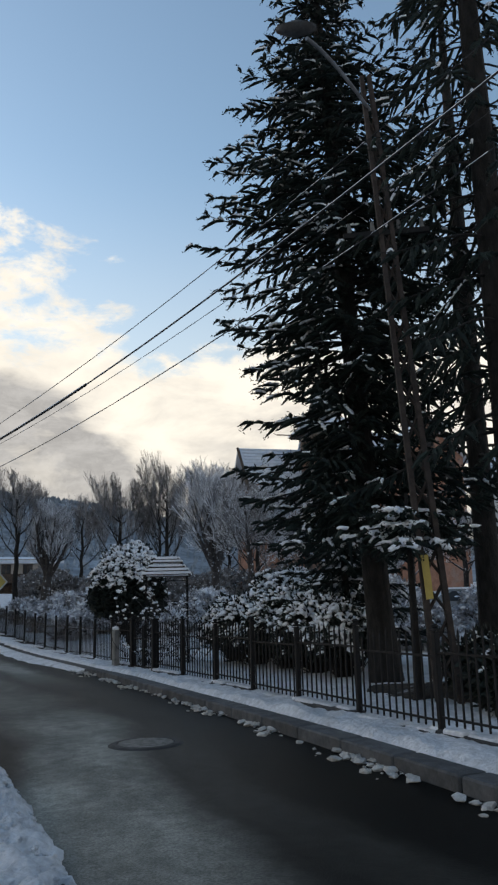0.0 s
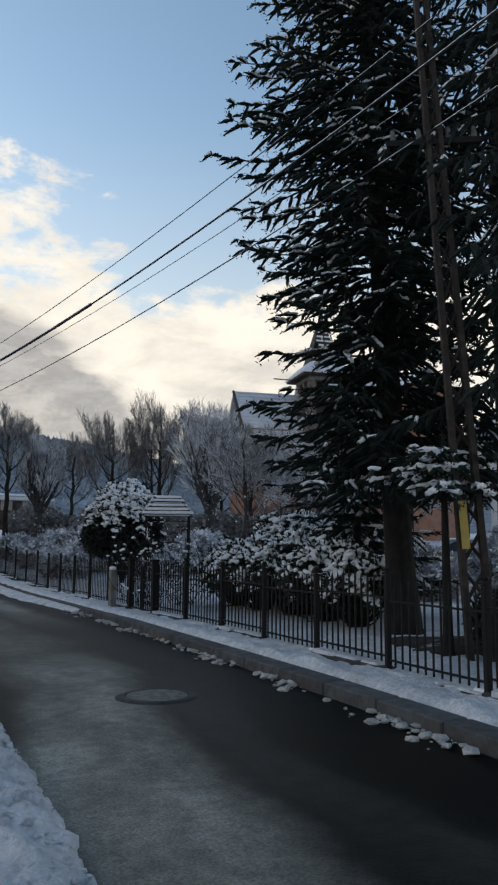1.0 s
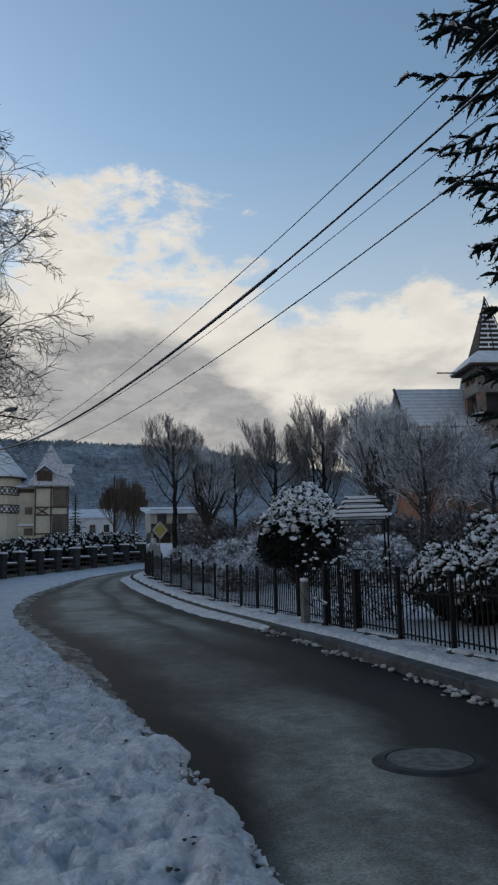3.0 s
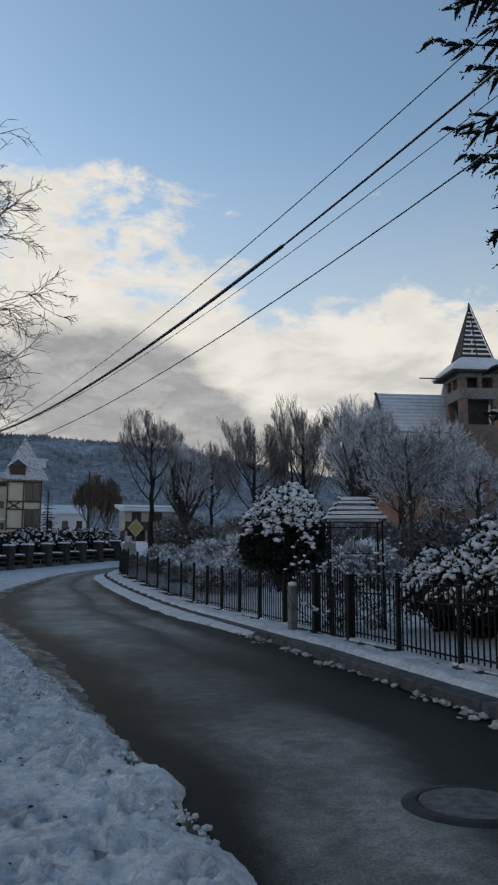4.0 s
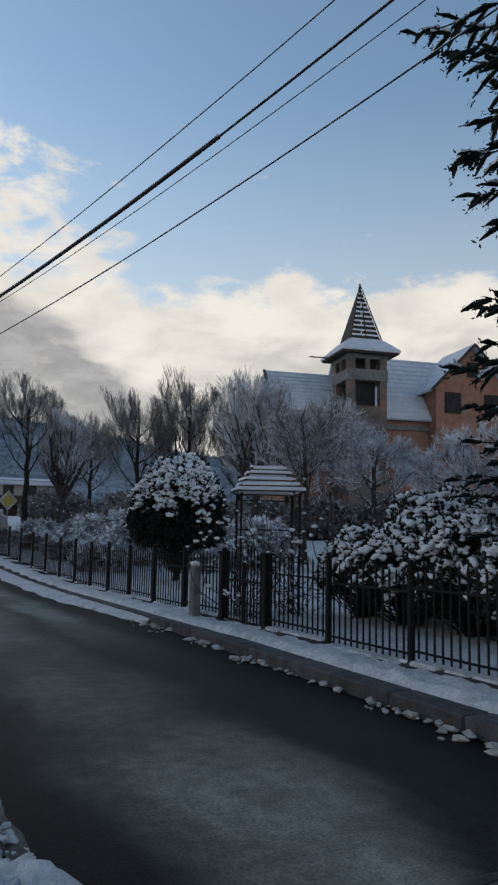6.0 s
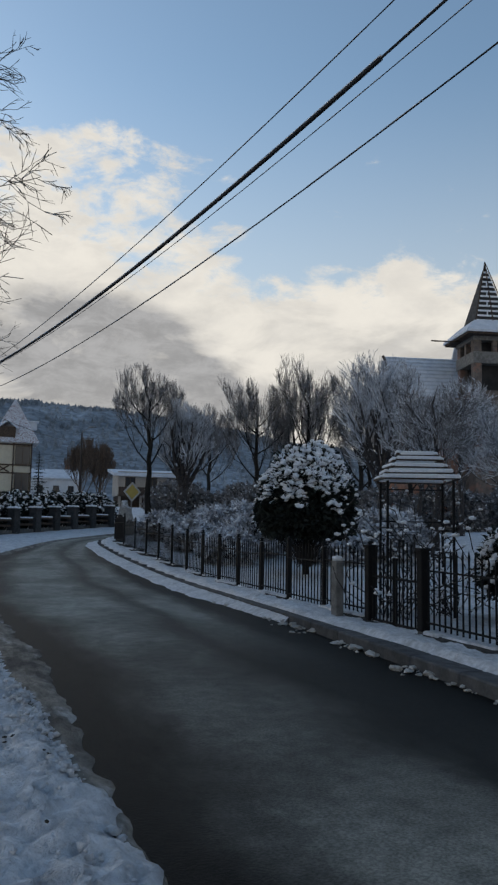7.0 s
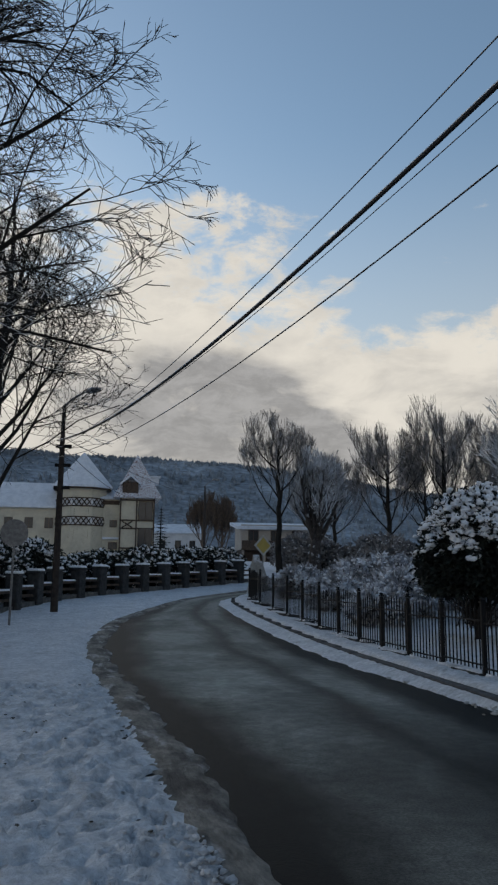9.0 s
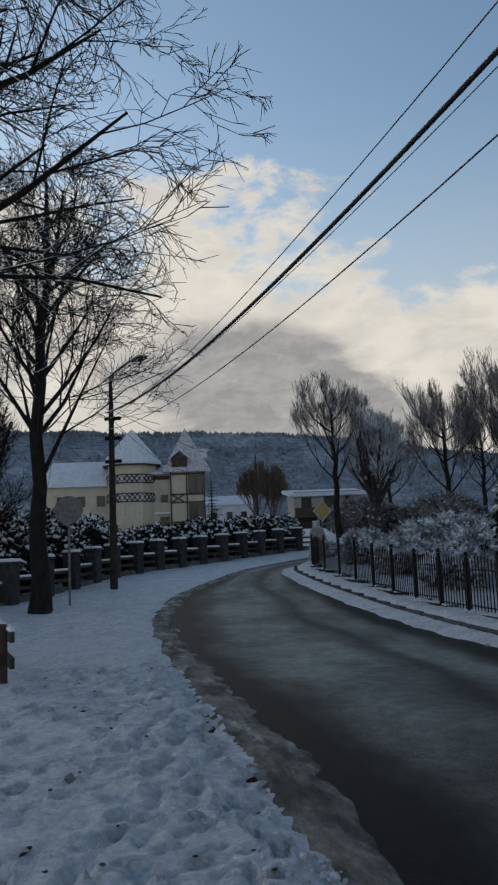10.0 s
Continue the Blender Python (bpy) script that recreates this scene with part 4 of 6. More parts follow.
def right_garden():
    spruce("tall dark spruce with snowy hanging boughs behind the fence", (9.5, 10.2, 0.15), 15.5, 2.5, 21, low=2.5, lean=(-0.05, 0.015), trunk_r=0.22, droop=0.42, gaps=0.15, dense=1.2, bare=0.28, snow=1.5, cap_size=1.0, fuzz=3,
           profile=[(2.4, 0.85), (3.0, 0.95), (3.8, 0.85), (4.6, 0.74), (5.6, 0.86), (6.5, 0.96), (7.5, 1.0), (9, 0.95), (11, 0.72), (13, 0.42), (15.5, 0.03)])
    spruce("tall spruce with thick bare lower trunk and hanging twigs", (9.6, 7.3, 0.15), 17.0, 2.6, 22, low=3.8, lean=(-0.035, -0.02), trunk_r=0.27, droop=0.7, power=0.5, gaps=0.5, snow=0.4, bare=0.42, fuzz=2, hang=1.6)
    spruce("dark spruce at the back of the garden group", (12.6, 10.4, 0.2), 16.0, 2.8, 23, low=3.6, droop=0.65, power=0.5, gaps=0.7, snow=0.4, bare=0.42, fuzz=2, hang=1.6)
    spruce("low young spruce weighed down by fresh snow", (8.1, 8.1, 0.15), 3.0, 1.05, 28, low=2.2, trunk_r=0.05, droop=0.42, snow=14.0, dense=1.5, face=3.6, cap_size=1.9, profile=[(2, 1.0), (2.6, 1.0), (3.0, 0.5)])
    # bare litter under the spruces, where no snow has fallen
    r = rng_of(71)
    a = np.arange(48) * 2 * math.pi / 48
    wob = 1 + 0.16 * np.sin(3 * a + 1) + 0.10 * np.sin(7 * a) + r.normal(0, 0.05, 48)
    rings = [np.stack([9.5 + 1.6 * f * wob * np.cos(a), 8.1 + 2.0 * f * wob * np.sin(a), 0.245 - 0.12 * f ** 6 + r.normal(0, 0.012, 48)], 1) for f in (1.0, 0.85, 0.6, 0.3, 0.02)]
    i = np.arange(48)
    q = np.concatenate([np.stack([i + k * 48, (i + 1) % 48 + k * 48, (i + 1) % 48 + k * 48 + 48, i + k * 48 + 48], 1) for k in range(4)])
    tagged(part("needle_litter", Mesh().add(np.concatenate(rings), q), "litter", smooth=True), "dark bare needle litter under the spruces", "soil", kind="stuff")
    for j, (x, y, s, h) in enumerate(((8.1, 6.5, 0.5, 0.75), (9.4, 7.9, 0.65, 0.8), (8.9, 6.9, 0.55, 0.8))):
        bush("dark_bush", "low dark evergreen bush under the spruces", (x, y, 0.2), (s, s, h), 140 + j, snow=0.1, dense=0.9, group="low bushes under the spruces", blob=0.035)
    # undergrowth at the edge of the park
    for j, (x, y, s, h) in enumerate(((18.5, 43.0, 1.6, 1.9), (20.5, 47.0, 2.0, 2.3), (17.8, 50.0, 2.0, 2.2), (22.8, 51.5, 2.2, 2.6), (25.5, 46.5, 2.2, 2.4), (29.0, 46.0, 2.3, 2.6), (33.0, 44.5, 2.4, 2.8), (37.5, 43.0, 2.6, 3.0), (20.5, 58.0, 2.4, 2.6), (24.0, 41.5, 1.8, 2.0))):
        bush("thicket_shrub", "tangled leafless shrub grey with frost", (x, y, ground_at(x, y) - 0.1), (s, s, h), 160 + j, leaf="twig_mid", snow=0.45, dense=0.2, group="thicket at the park's edge", blob=0.07, leaf_len=0.3, lumps=2)
    # bushes under the spruces
    for i, (x, y, sx, sy, h, sn) in enumerate(((9.5, 11.3, 0.65, 0.6, 1.3, 0.75), (9.8, 12.4, 0.85, 0.8, 1.5, 0.8), (10.1, 13.7, 0.95, 0.95, 1.65, 0.82), (10.2, 15.1, 0.95, 0.9, 1.6, 0.85), (10.3, 16.2, 0.75, 0.7, 1.55, 0.85), (11.6, 15.6, 1.2, 1.05, 2.2, 0.68))):
        bush("snowy_bush", "dense evergreen bush bowed under snow by the fence", (x, y, 0.12), (sx, sy, h), 40 + i, snow=sn, dense=1.15, group="bushes behind the iron fence", blob=0.06, floor=0.5, lumps=5)
    bush("clipped_tree", "round clipped evergreen tree capped with snow", (12.0, 25.8, 0.14), (1.3, 1.3, 3.2), 51, snow=0.5, dense=1.8, trunk=0.3, blob=0.085, floor=1.15, lumps=5, leaf_len=0.14)
    # frosted low shrubs further on
    r = rng_of(77)
    for i, (x, y, s, h) in enumerate(((11.4, 29.5, 0.9, 1.0), (13.2, 31.5, 1.2, 1.4), (11.9, 33.6, 1.0, 1.1), (13.6, 35.5, 1.3, 1.6), (12.3, 38.0, 1.0, 1.2), (15.4, 33.5, 1.3, 1.6), (16.2, 38.3, 1.4, 1.7), (15.0, 29.0, 1.1, 1.2), (17.5, 29.6, 1.4, 1.8), (15.5, 15.2, 1.0, 1.3), (17.6, 18.2, 1.3, 1.7), (19.5, 15.5, 1.4, 1.9), (16.6, 22.0, 1.2, 1.6), (21.8, 23.0, 1.5, 2.2))):
        bush("frosted_shrub", "low garden shrub white with frost and snow", (x, y, ground_at(x, y) - 0.05), (s, s, h), 60 + i, leaf="twig_frost", snow=0.95, dense=0.32, group="frosted garden shrubs", blob=0.06, leaf_len=0.2, lumps=2)
    spruce("young low spruce with heavily snowed boughs", (11.1, 13.0, 0.15), 4.3, 1.9, 27, low=0.7, trunk_r=0.09, droop=0.4, snow=7.0, power=0.62, face=3.6, cap_size=1.5, dense=1.15)
    # bare trees
    bare_tree("forked_tree", "leafless tree with a forked trunk dusted with snow", (21.9, 36.0, 0.9), 3, 2.3, (-0.1, 0, 5.4), (2.3, 2.3, 3.0), limbs=7, kids=(6, 6, 5, 3), trunk_r=0.3, thin=0.0095, leader=0, snow=0.6, up=0.3, bark="bark_snow", twig="twig_frost")
    bare_tree("bare_tree", "slender leafless tree with an airy rounded crown", (14.0, 45.2, 1.1), 4, 3.0, (-0.1, 0, 5.9), (2.1, 2.1, 2.7), limbs=13, kids=(6, 5, 4, 2), trunk_r=0.18, thin=0.007, twig="twig_mid", leader=0.8, snow=0.15, up=0.45, spread=0.55)
    bare_tree("bare_tree", "pollarded leafless tree with snowy thin shoots", (15.8, 45.0, 1.1), 5, 2.3, (0.1, 0, 4.5), (1.7, 1.7, 2.3), limbs=9, kids=(6, 6, 5, 2), trunk_r=0.34, thin=0.010, leader=0, snow=0.6, up=0.4, spread=0.6, twig="twig_frost", bark="bark_snow")
    for i, (x, y, h, rx) in enumerate(((25.2, 55.5, 10.4, 3.2), (28.2, 53.5, 12.0, 3.0), (31.5, 52.0, 10.6, 3.2), (35.0, 51.0, 10.0, 3.2), (34.0, 66.0, 10.5, 3.6), (40.5, 64.0, 10.5, 3.6), (29.5, 74.0, 10.0, 3.6))):
        bare_tree("frosted_tree", "tall leafless tree, grey with frost, in the park", (x, y, ground_at(x, y)), 80 + i, 2.4, (0, 0, h * 0.56), (rx, rx, h * 0.44), limbs=13, kids=(6, 5, 5, 2), trunk_r=0.24, thin=0.0095, bark="bark", twig="twig_mid", leader=0.8, snow=0.45, up=0.6, spread=0.5)
    for i, (x, y, h, rx) in enumerate(((20.3, 30.5, 7.4, 2.3), (22.6, 28.9, 6.1, 2.3), (29.0, 39.0, 9.0, 2.7), (25.5, 38.0, 8.0, 2.4), (26.0, 22.5, 6.0, 2.4), (27.5, 27.0, 6.6, 2.6), (23.5, 25.2, 5.2, 2.2))):
        bare_tree("frosted_tree", "leafless garden tree with snow on every twig", (x, y, ground_at(x, y)), 90 + i, 1.9, (0, 0, h * 0.58), (rx, rx, h * 0.42), limbs=12, kids=(6, 5, 5, 2), trunk_r=0.16, thin=0.009, bark="bark_snow", twig="twig_frost" if i else "twig_mid", leader=0.7, snow=0.6, up=0.22, spread=0.65, snow_size=1.2)


right_garden()


def left_side():
    bare_tree("bare_tree", "large leafless roadside tree with drooping thin twigs", (-1.9, 18.6, 0.1), 7, 3.4, (1.85, 1.0, 7.4), (3.7, 3.7, 5.2), limbs=24, kids=(6, 6, 5, 2), trunk_r=0.3, thin=0.0058, twig="bark", snow=0.25, leader=0.6, lean=0.3, up=0.05, spread=0.75, droop=0.12, ratio=0.58, high=0.9)
    bare_tree("bare_tree", "leafless tree on the snowy verge by the pillars", (1.0, 30.1, 0.2), 8, 3.0, (0.2, 0, 7.4), (3.3, 3.3, 5.4), limbs=22, kids=(6, 6, 4, 2), trunk_r=0.24, thin=0.007, twig="bark", snow=0.3, leader=0.8, up=0.06, spread=0.95, droop=0.06)
    bare_tree("bare_tree", "dense leafless shrub-like tree behind the pillars", (-1.2, 33.6, 0.45), 10, 1.0, (0, 0, 3.6), (2.1, 2.1, 2.9), limbs=12, kids=(6, 6, 4, 2), trunk_r=0.15, thin=0.008, twig="bark", snow=0.3, leader=0.6)
    spruce("small dark fir beside the pillar fence", (-1.7, 31.5, 0.3), 4.2, 1.5, 29, low=0.5, trunk_r=0.1, dense=0.7, snow=0.8, power=0.7)
    bare_tree("bare_tree", "leafless tree behind the pillar fence", (-3.4, 35.0, 0.6), 9, 2.6, (0, 0, 5.6), (3.4, 3.4, 3.8), limbs=14, kids=(6, 6, 4, 2), trunk_r=0.25, thin=0.009, twig="bark", snow=0.3, leader=0.6)


left_side()

# ---- fences ----
POSTS = [3.1, 4.7, 6.2, 7.8, 9.4, 10.95, 12.5, 14.15, 15.8, 17.25, 18.85, 20.4, 21.85, 23.3, 24.65, 26.0, 27.4, 28.9, 30.4, 32.0, 33.7, 35.5, 37.4, 39.3]


def iron_fence():
    picket = {}

    def picket_mesh(h):
        k = round(h, 2)
        if k not in picket:
            m = Mesh().box((0, 0, k / 2), (0.018, 0.018, k)).box((0, 0, k + 0.05), (0.034, 0.02, 0.10), taper=0.05)
            picket[k] = m.data("picket")
            picket[k].materials.append(M["iron"])
        return picket[k]
    post = Mesh().box((0, 0, 0.53), (0.068, 0.068, 1.06), bevel=0.01).box((0, 0, 1.08), (0.09, 0.09, 0.03), bevel=0.008).blobs([(0, 0, 1.12)], [(0.045, 0.045, 0.03)], rng_of(1), 0.05).data("post")
    post.materials.append(M["iron"])
    for i, (ya, yb) in enumerate(zip(POSTS[:-1], POSTS[1:])):
        xa, xb = float(along(FENCE, ya)), float(along(FENCE, yb))
        za = float(rise((ya + yb) / 2)) + 0.07
        ln = math.hypot(xb - xa, yb - ya)
        rz = math.degrees(math.atan2(yb - ya, xb - xa))
        if abs(ya - 15.8) < 0.1:
            gate(xa, ya, za, ln, rz, post)
            continue
        t = thing("fence_panel", "black iron railing panel with pointed pickets on a low plinth", "fence", (xa, ya, za), rz, group="iron railing along the garden")
        ph = 0.09 + 0.04 * (i % 2)
        part("plinth", Mesh().box((ln / 2, 0, ph / 2 - 0.07), (ln, 0.2, ph + 0.14), bevel=0.015), "plinth", t, "low dark stone plinth")
        m = Mesh()
        for k in range(3):
            f = 0.2 + 0.3 * k
            m.box((ln * f, 0.01 * (k - 1), ph + 0.004 * k), (ln * (0.22 + 0.06 * ((i + k) % 3)), 0.15 + 0.02 * k, 0.035 + 0.012 * ((i + k) % 2)), rz=2 * (k - 1), bevel=0.018)
        part("snow_cap", m, "snow_ground", t, "thin snow on the plinth")
        o = new("post", post)
        o.parent = t
        o.matrix_basis = pose(0, 0, ph - 0.02)
        for z in (ph + 0.12, ph + 0.78):
            part("rail", Mesh().box((ln / 2, 0, z), (ln - 0.06, 0.03, 0.022)), "iron", t)
        n = max(8, int(ln / 0.125))
        for j in range(1, n):
            f = j / n
            h = 0.80 + 0.13 * math.sin(f * math.pi)
            o = new("picket", picket_mesh(round(h / 0.03) * 0.03))
            o.parent = t
            o.matrix_basis = pose(f * ln, 0, ph + 0.05)
        if i % 2 == 0 or ya > 17:
            part("snow_cap", Mesh().box((0, -0.12, 0.115), (0.44, 0.26, 0.05), bevel=0.02), "snow", t)
            part("block", Mesh().box((0, -0.12, 0.0), (0.5, 0.34, 0.2), bevel=0.03), "plinth", t, "rough stone block at the post")
    # short concrete marker before the gate
    t = thing("concrete_post", "short square concrete post with a cap of snow", "post", (8.02, 17.95, 0.1))
    part("shaft", Mesh().box((0, 0, 0.44), (0.15, 0.15, 0.92), bevel=0.015), "concrete", t)
    part("snow_cap", Mesh().blobs([(0, 0, 0.93)], [(0.1, 0.1, 0.06)], rng_of(2), 0.1), "snow", t, smooth=True)


def gate(x, y, z, ln, rz, post):
    t = thing("garden_gate", "closed double iron gate with scrolled bars", "gate", (x, y, z), rz)
    for s in (0, 1):
        m = Mesh().box((ln * s, 0, 0.56), (0.13, 0.13, 1.2), bevel=0.012).box((ln * s, 0, 1.18), (0.17, 0.17, 0.04), bevel=0.01)
        part("gate_post", m, "iron", t)
        part("foot", Mesh().box((ln * s, -0.05, 0.02), (0.5, 0.4, 0.16), bevel=0.04), "plinth", t, "rough stone foot")
        a, b = ln * (0.06 if not s else 0.51), ln * (0.49 if not s else 0.94)
        leaf = part("gate_leaf", Mesh().box(((a + b) / 2, 0, 0.13), (b - a, 0.03, 0.03)).box(((a + b) / 2, 0, 0.75), (b - a, 0.03, 0.03)).box((a + 0.02, 0, 0.55), (0.03, 0.03, 0.98)).box((b - 0.02, 0, 0.55), (0.03, 0.03, 0.98)), "iron", t)
        for j in range(1, 6):
            f = j / 6
            h = 1.05 + 0.16 * math.sin((f if not s else 1 - f) * 1.57)
            part("bar", Mesh().box((a + (b - a) * f, 0, 0.1 + h / 2), (0.018, 0.018, h)), "iron", leaf)
        w = np.linspace(0, 2.4 * math.pi, 22)
        for zc in (0.3, 0.92):
            part("scroll", Mesh().pipe(np.stack([(a + b) / 2 + (0.02 + 0.012 * w) * np.cos(w), w * 0, zc + (0.02 + 0.012 * w) * np.sin(w)], 1), 0.007, 4), "iron", leaf)


iron_fence()


def pergola():
    """A trellis arch behind the gate with a slatted hipped roof."""
    t = thing("garden_arch", "slender metal trellis arch with snowy slatted roof", "pergola", (9.15, 17.45, 0.13), -28)
    w, d, h = 0.5, 0.4, 2.12
    for sx in (-1, 1):
        for sy in (-1, 1):
            part("upright", Mesh().box((sx * w, sy * d, h / 2 - 0.05), (0.035, 0.035, h + 0.1)), "iron", t)
        for z in (0.5, 0.95, 1.4, 1.85):
            part("rung", Mesh().box((sx * w, 0, z), (0.02, 2 * d, 0.02)), "iron", t)
    for z in (1.5, 2.02):
        part("rung", Mesh().box((0, d, z), (2 * w, 0.02, 0.02)), "iron", t)
    rs = rng_of(61)
    for i in range(5):
        f = 1 - i / 5.2
        a, b, z = (w + 0.08) * (0.36 + 0.64 * f), (d + 0.08) * (0.2 + 0.8 * f), h + 0.02 + i * 0.1
        for c, s in (((0, -b, z), (2 * a, 0.05, 0.025)), ((0, b, z), (2 * a, 0.05, 0.025)), ((-a, 0, z), (0.05, 2 * b, 0.025)), ((a, 0, z), (0.05, 2 * b, 0.025))):
            c = (c[0] + rs.normal(0, 0.012), c[1] + rs.normal(0, 0.012), c[2] + rs.normal(0, 0.014))
            tilt = rs.normal(0, 2.5)
            sl = part("slat", Mesh().box(c, s, tilt), "wood_dark", t)
            k = rs.uniform(0.8, 1.02)
            long = s[0] > s[1]
            part("snow_cap", Mesh().box((c[0], c[1], c[2] + 0.035), (s[0] * (k if long else 1.3), s[1] * (1.3 if long else k), rs.uniform(0.035, 0.06)), tilt, bevel=0.02), "snow", sl)
    v = thing("climber", "leafless climbing plant wound through the trellis", "plant", (9.15, 17.45, 0.13))
    r = rng_of(33)
    p0, p1 = [], []
    for k in range(60):
        p = np.array([r.choice([-1, 1]) * w + r.normal(0, 0.15), r.normal(0, 0.3), 0.0])
        q = unit(np.array([r.normal(0, 0.25), r.normal(0, 0.25), 1.0]))
        for s in range(r.integers(6, 13)):
            q = unit(q + r.normal(0, 0.35, 3) + np.array([-p[0] * 0.12, 0, 0.05]))
            p0.append(p), p1.append(p + q * 0.2)
            p = p1[-1]
    part("stem_tangle", Mesh().tubes(np.array(p0), np.array(p1), 0.009, 0.007, 4), "bark_snow", v)
    j = r.random(len(p0)) < 0.5
    q = np.array(p1)[j] + np.array([0, 0, 0.02])
    s = r.uniform(0.02, 0.05, len(q))
    part("snow_cover", Mesh().blobs(q, np.stack([s * 1.3, s, s * 0.7], 1), r), "snow", v, smooth=True)


pergola()

PILLARS = [(-2.2, 29.5), (0.2, 31.9), (1.05, 33.4), (1.8, 35.2), (2.5, 36.8), (3.2, 38.1), (4.1, 39.3), (5.0, 40.4), (6.0, 41.4), (7.0, 42.4), (8.1, 43.4), (9.2, 44.5), (10.3, 45.6), (11.5, 46.7), (12.8, 47.9), (14.1, 49.1)]


def pillar_fence():
    for (xa, ya), (xb, yb) in zip(PILLARS[:-1], PILLARS[1:]):
        z = float(rise(ya)) + 0.05
        ln = math.hypot(xb - xa, yb - ya)
        t = thing("fence_panel", "grey concrete pillar fence with low rails capped with snow", "fence", (xa, ya, z), math.degrees(math.atan2(yb - ya, xb - xa)), group="pillar fence round the bend")
        part("pillar", Mesh().box((0, 0, 0.5), (0.42, 0.42, 1.1), bevel=0.03).box((0, 0, 1.08), (0.5, 0.5, 0.07), bevel=0.02), "plinth", t)
        part("snow_cap", Mesh().box((0, 0, 1.15), (0.46, 0.46, 0.09), bevel=0.04), "snow", t)
        part("base", Mesh().box((ln / 2, 0, 0.08), (ln - 0.44, 0.2, 0.3)), "concrete_dark", t)
        for k in (0.42, 0.66):
            part("rail", Mesh().box((ln / 2, 0, k), (ln - 0.43, 0.07, 0.09)), "wood_dark", t)
        part("snow_cap", Mesh().box((ln / 2, 0, 0.73), (ln - 0.43, 0.1, 0.06), bevel=0.025), "snow", t)
    r = rng_of(44)
    k = 0
    for (xa, ya), (xb, yb) in zip(PILLARS[:-1], PILLARS[1:]):
        d = math.hypot(xb - xa, yb - ya)
        nx, ny = -(yb - ya) / d, (xb - xa) / d
        k += 1
        x, y = (xa + xb) / 2 + nx * 1.5, (ya + yb) / 2 + ny * 1.5
        bush("hedge_bush", "dark snow-laden hedge bush behind the pillar fence", (x, y, float(rise(y)) + 0.08), (1.15, 1.15, r.uniform(1.35, 1.75)), 200 + k, snow=0.8, dense=0.28, group="hedge behind the pillars", blob=0.075, leaf_len=0.16, lumps=2)
    for j, (x, y, h) in enumerate(((-0.4, 36.0, 2.5), (0.8, 39.2, 2.3), (-2.0, 33.5, 2.6), (2.4, 41.6, 2.0))):
        bush("tall_shrub", "tall dark evergreen shrub with snow on top", (x, y, float(rise(y)) + 0.08), (1.3, 1.3, h), 230 + j, snow=0.7, dense=0.55, blob=0.085, leaf_len=0.16)
    t = thing("rail_fence", "low weathered timber rail fence with snow on it", "fence", (0.55, 22.6, 0.1), 100)
    for s in (0, 1, 2):
        part("post", Mesh().box((s * 1.4 - 1.4, 0, 0.3), (0.13, 0.13, 0.75), bevel=0.015), "wood_dark", t)
    for k in (0.25, 0.55):
        part("rail", Mesh().box((-0.2, -0.08, k), (3.2, 0.05, 0.13)), "wood_dark", t)
    part("snow_cap", Mesh().box((-0.2, -0.08, 0.63), (3.2, 0.07, 0.04), bevel=0.015), "snow", t)


pillar_fence()

# ---- poles, cables, signs ----
NEAR, FAR = (5.5, 7.5), (2.5, 38.0)


def cable_points(c, y0=-6.0, y1=34.5, n=160):
    """A hanging cable: height as a parabola over the way along the road."""
    ys = np.linspace(y0, y1, n)
    x = NEAR[0] + (ys - NEAR[1]) * (FAR[0] - NEAR[0]) / (FAR[1] - NEAR[1])
    return np.stack([x, ys, np.polyval(c, ys)], 1)


def cables():
    sets = (("snow-crusted thick overhead cable across the road", 0.012, (0.00519, -0.22687, 7.43), 12.55),
            ("thin upper overhead wire with bits of snow", 0.006, (0.0043, -0.21463, 7.82), 0),
            ("thin overhead wire beside the thick cable", 0.0045, (0.00465, -0.19622, 6.966), 0),
            ("lower overhead wire with patches of snow", 0.007, (0.00499, -0.21198, 6.63), 0))
    r = rng_of(3)
    for label, rad, hs, joint in sets:
        t = thing("cable", label, "cable", group="overhead cables")
        p = cable_points(hs)
        part("wire", Mesh().pipe(p, rad, 6), "cable", t)
        if joint:
            q = cable_points(hs)
            q = q[q[:, 1] >= joint]
            part("sleeve", Mesh().pipe(q, 0.022, 8), "cable", t, "thick black bundle")
            q[:, 2] += 0.014
            part("snow_cover", Mesh().pipe(q, 0.018, 8), "snow", t)
            q = cable_points(hs)
            q = q[q[:, 1] < joint]
            q[:, 2] += 0.009
            part("snow_cover", Mesh().pipe(q, 0.009, 6), "snow", t)
        else:
            k = np.where(r.random(len(p) - 1) < 0.55)[0]
            up = np.array([0, 0, rad * 0.9])
            part("snow_cover", Mesh().tubes(p[k] + up, p[k + 1] + up, rad * 0.9, rad * 0.7, 5), "snow", t)
    # knots along the wires
    t = thing("service_wire", "thin branching service wires near the far pole", "cable")
    for a, b in (((3.0, 34.5, 6.2), (-6, 30, 6.6)), ((3.0, 34.5, 5.6), (9.5, 60, 6.6)), ((3.0, 34.5, 5.9), (16.3, 69.6, 8.0))):
        u = np.linspace(0, 1, 16)[:, None]
        p = np.array(a) * (1 - u) + np.array(b) * u - np.array([0, 0, 1.0]) * 1.6 * u * (1 - u)
        part("wire", Mesh().pipe(p, 0.012, 4), "cable", t)


cables()


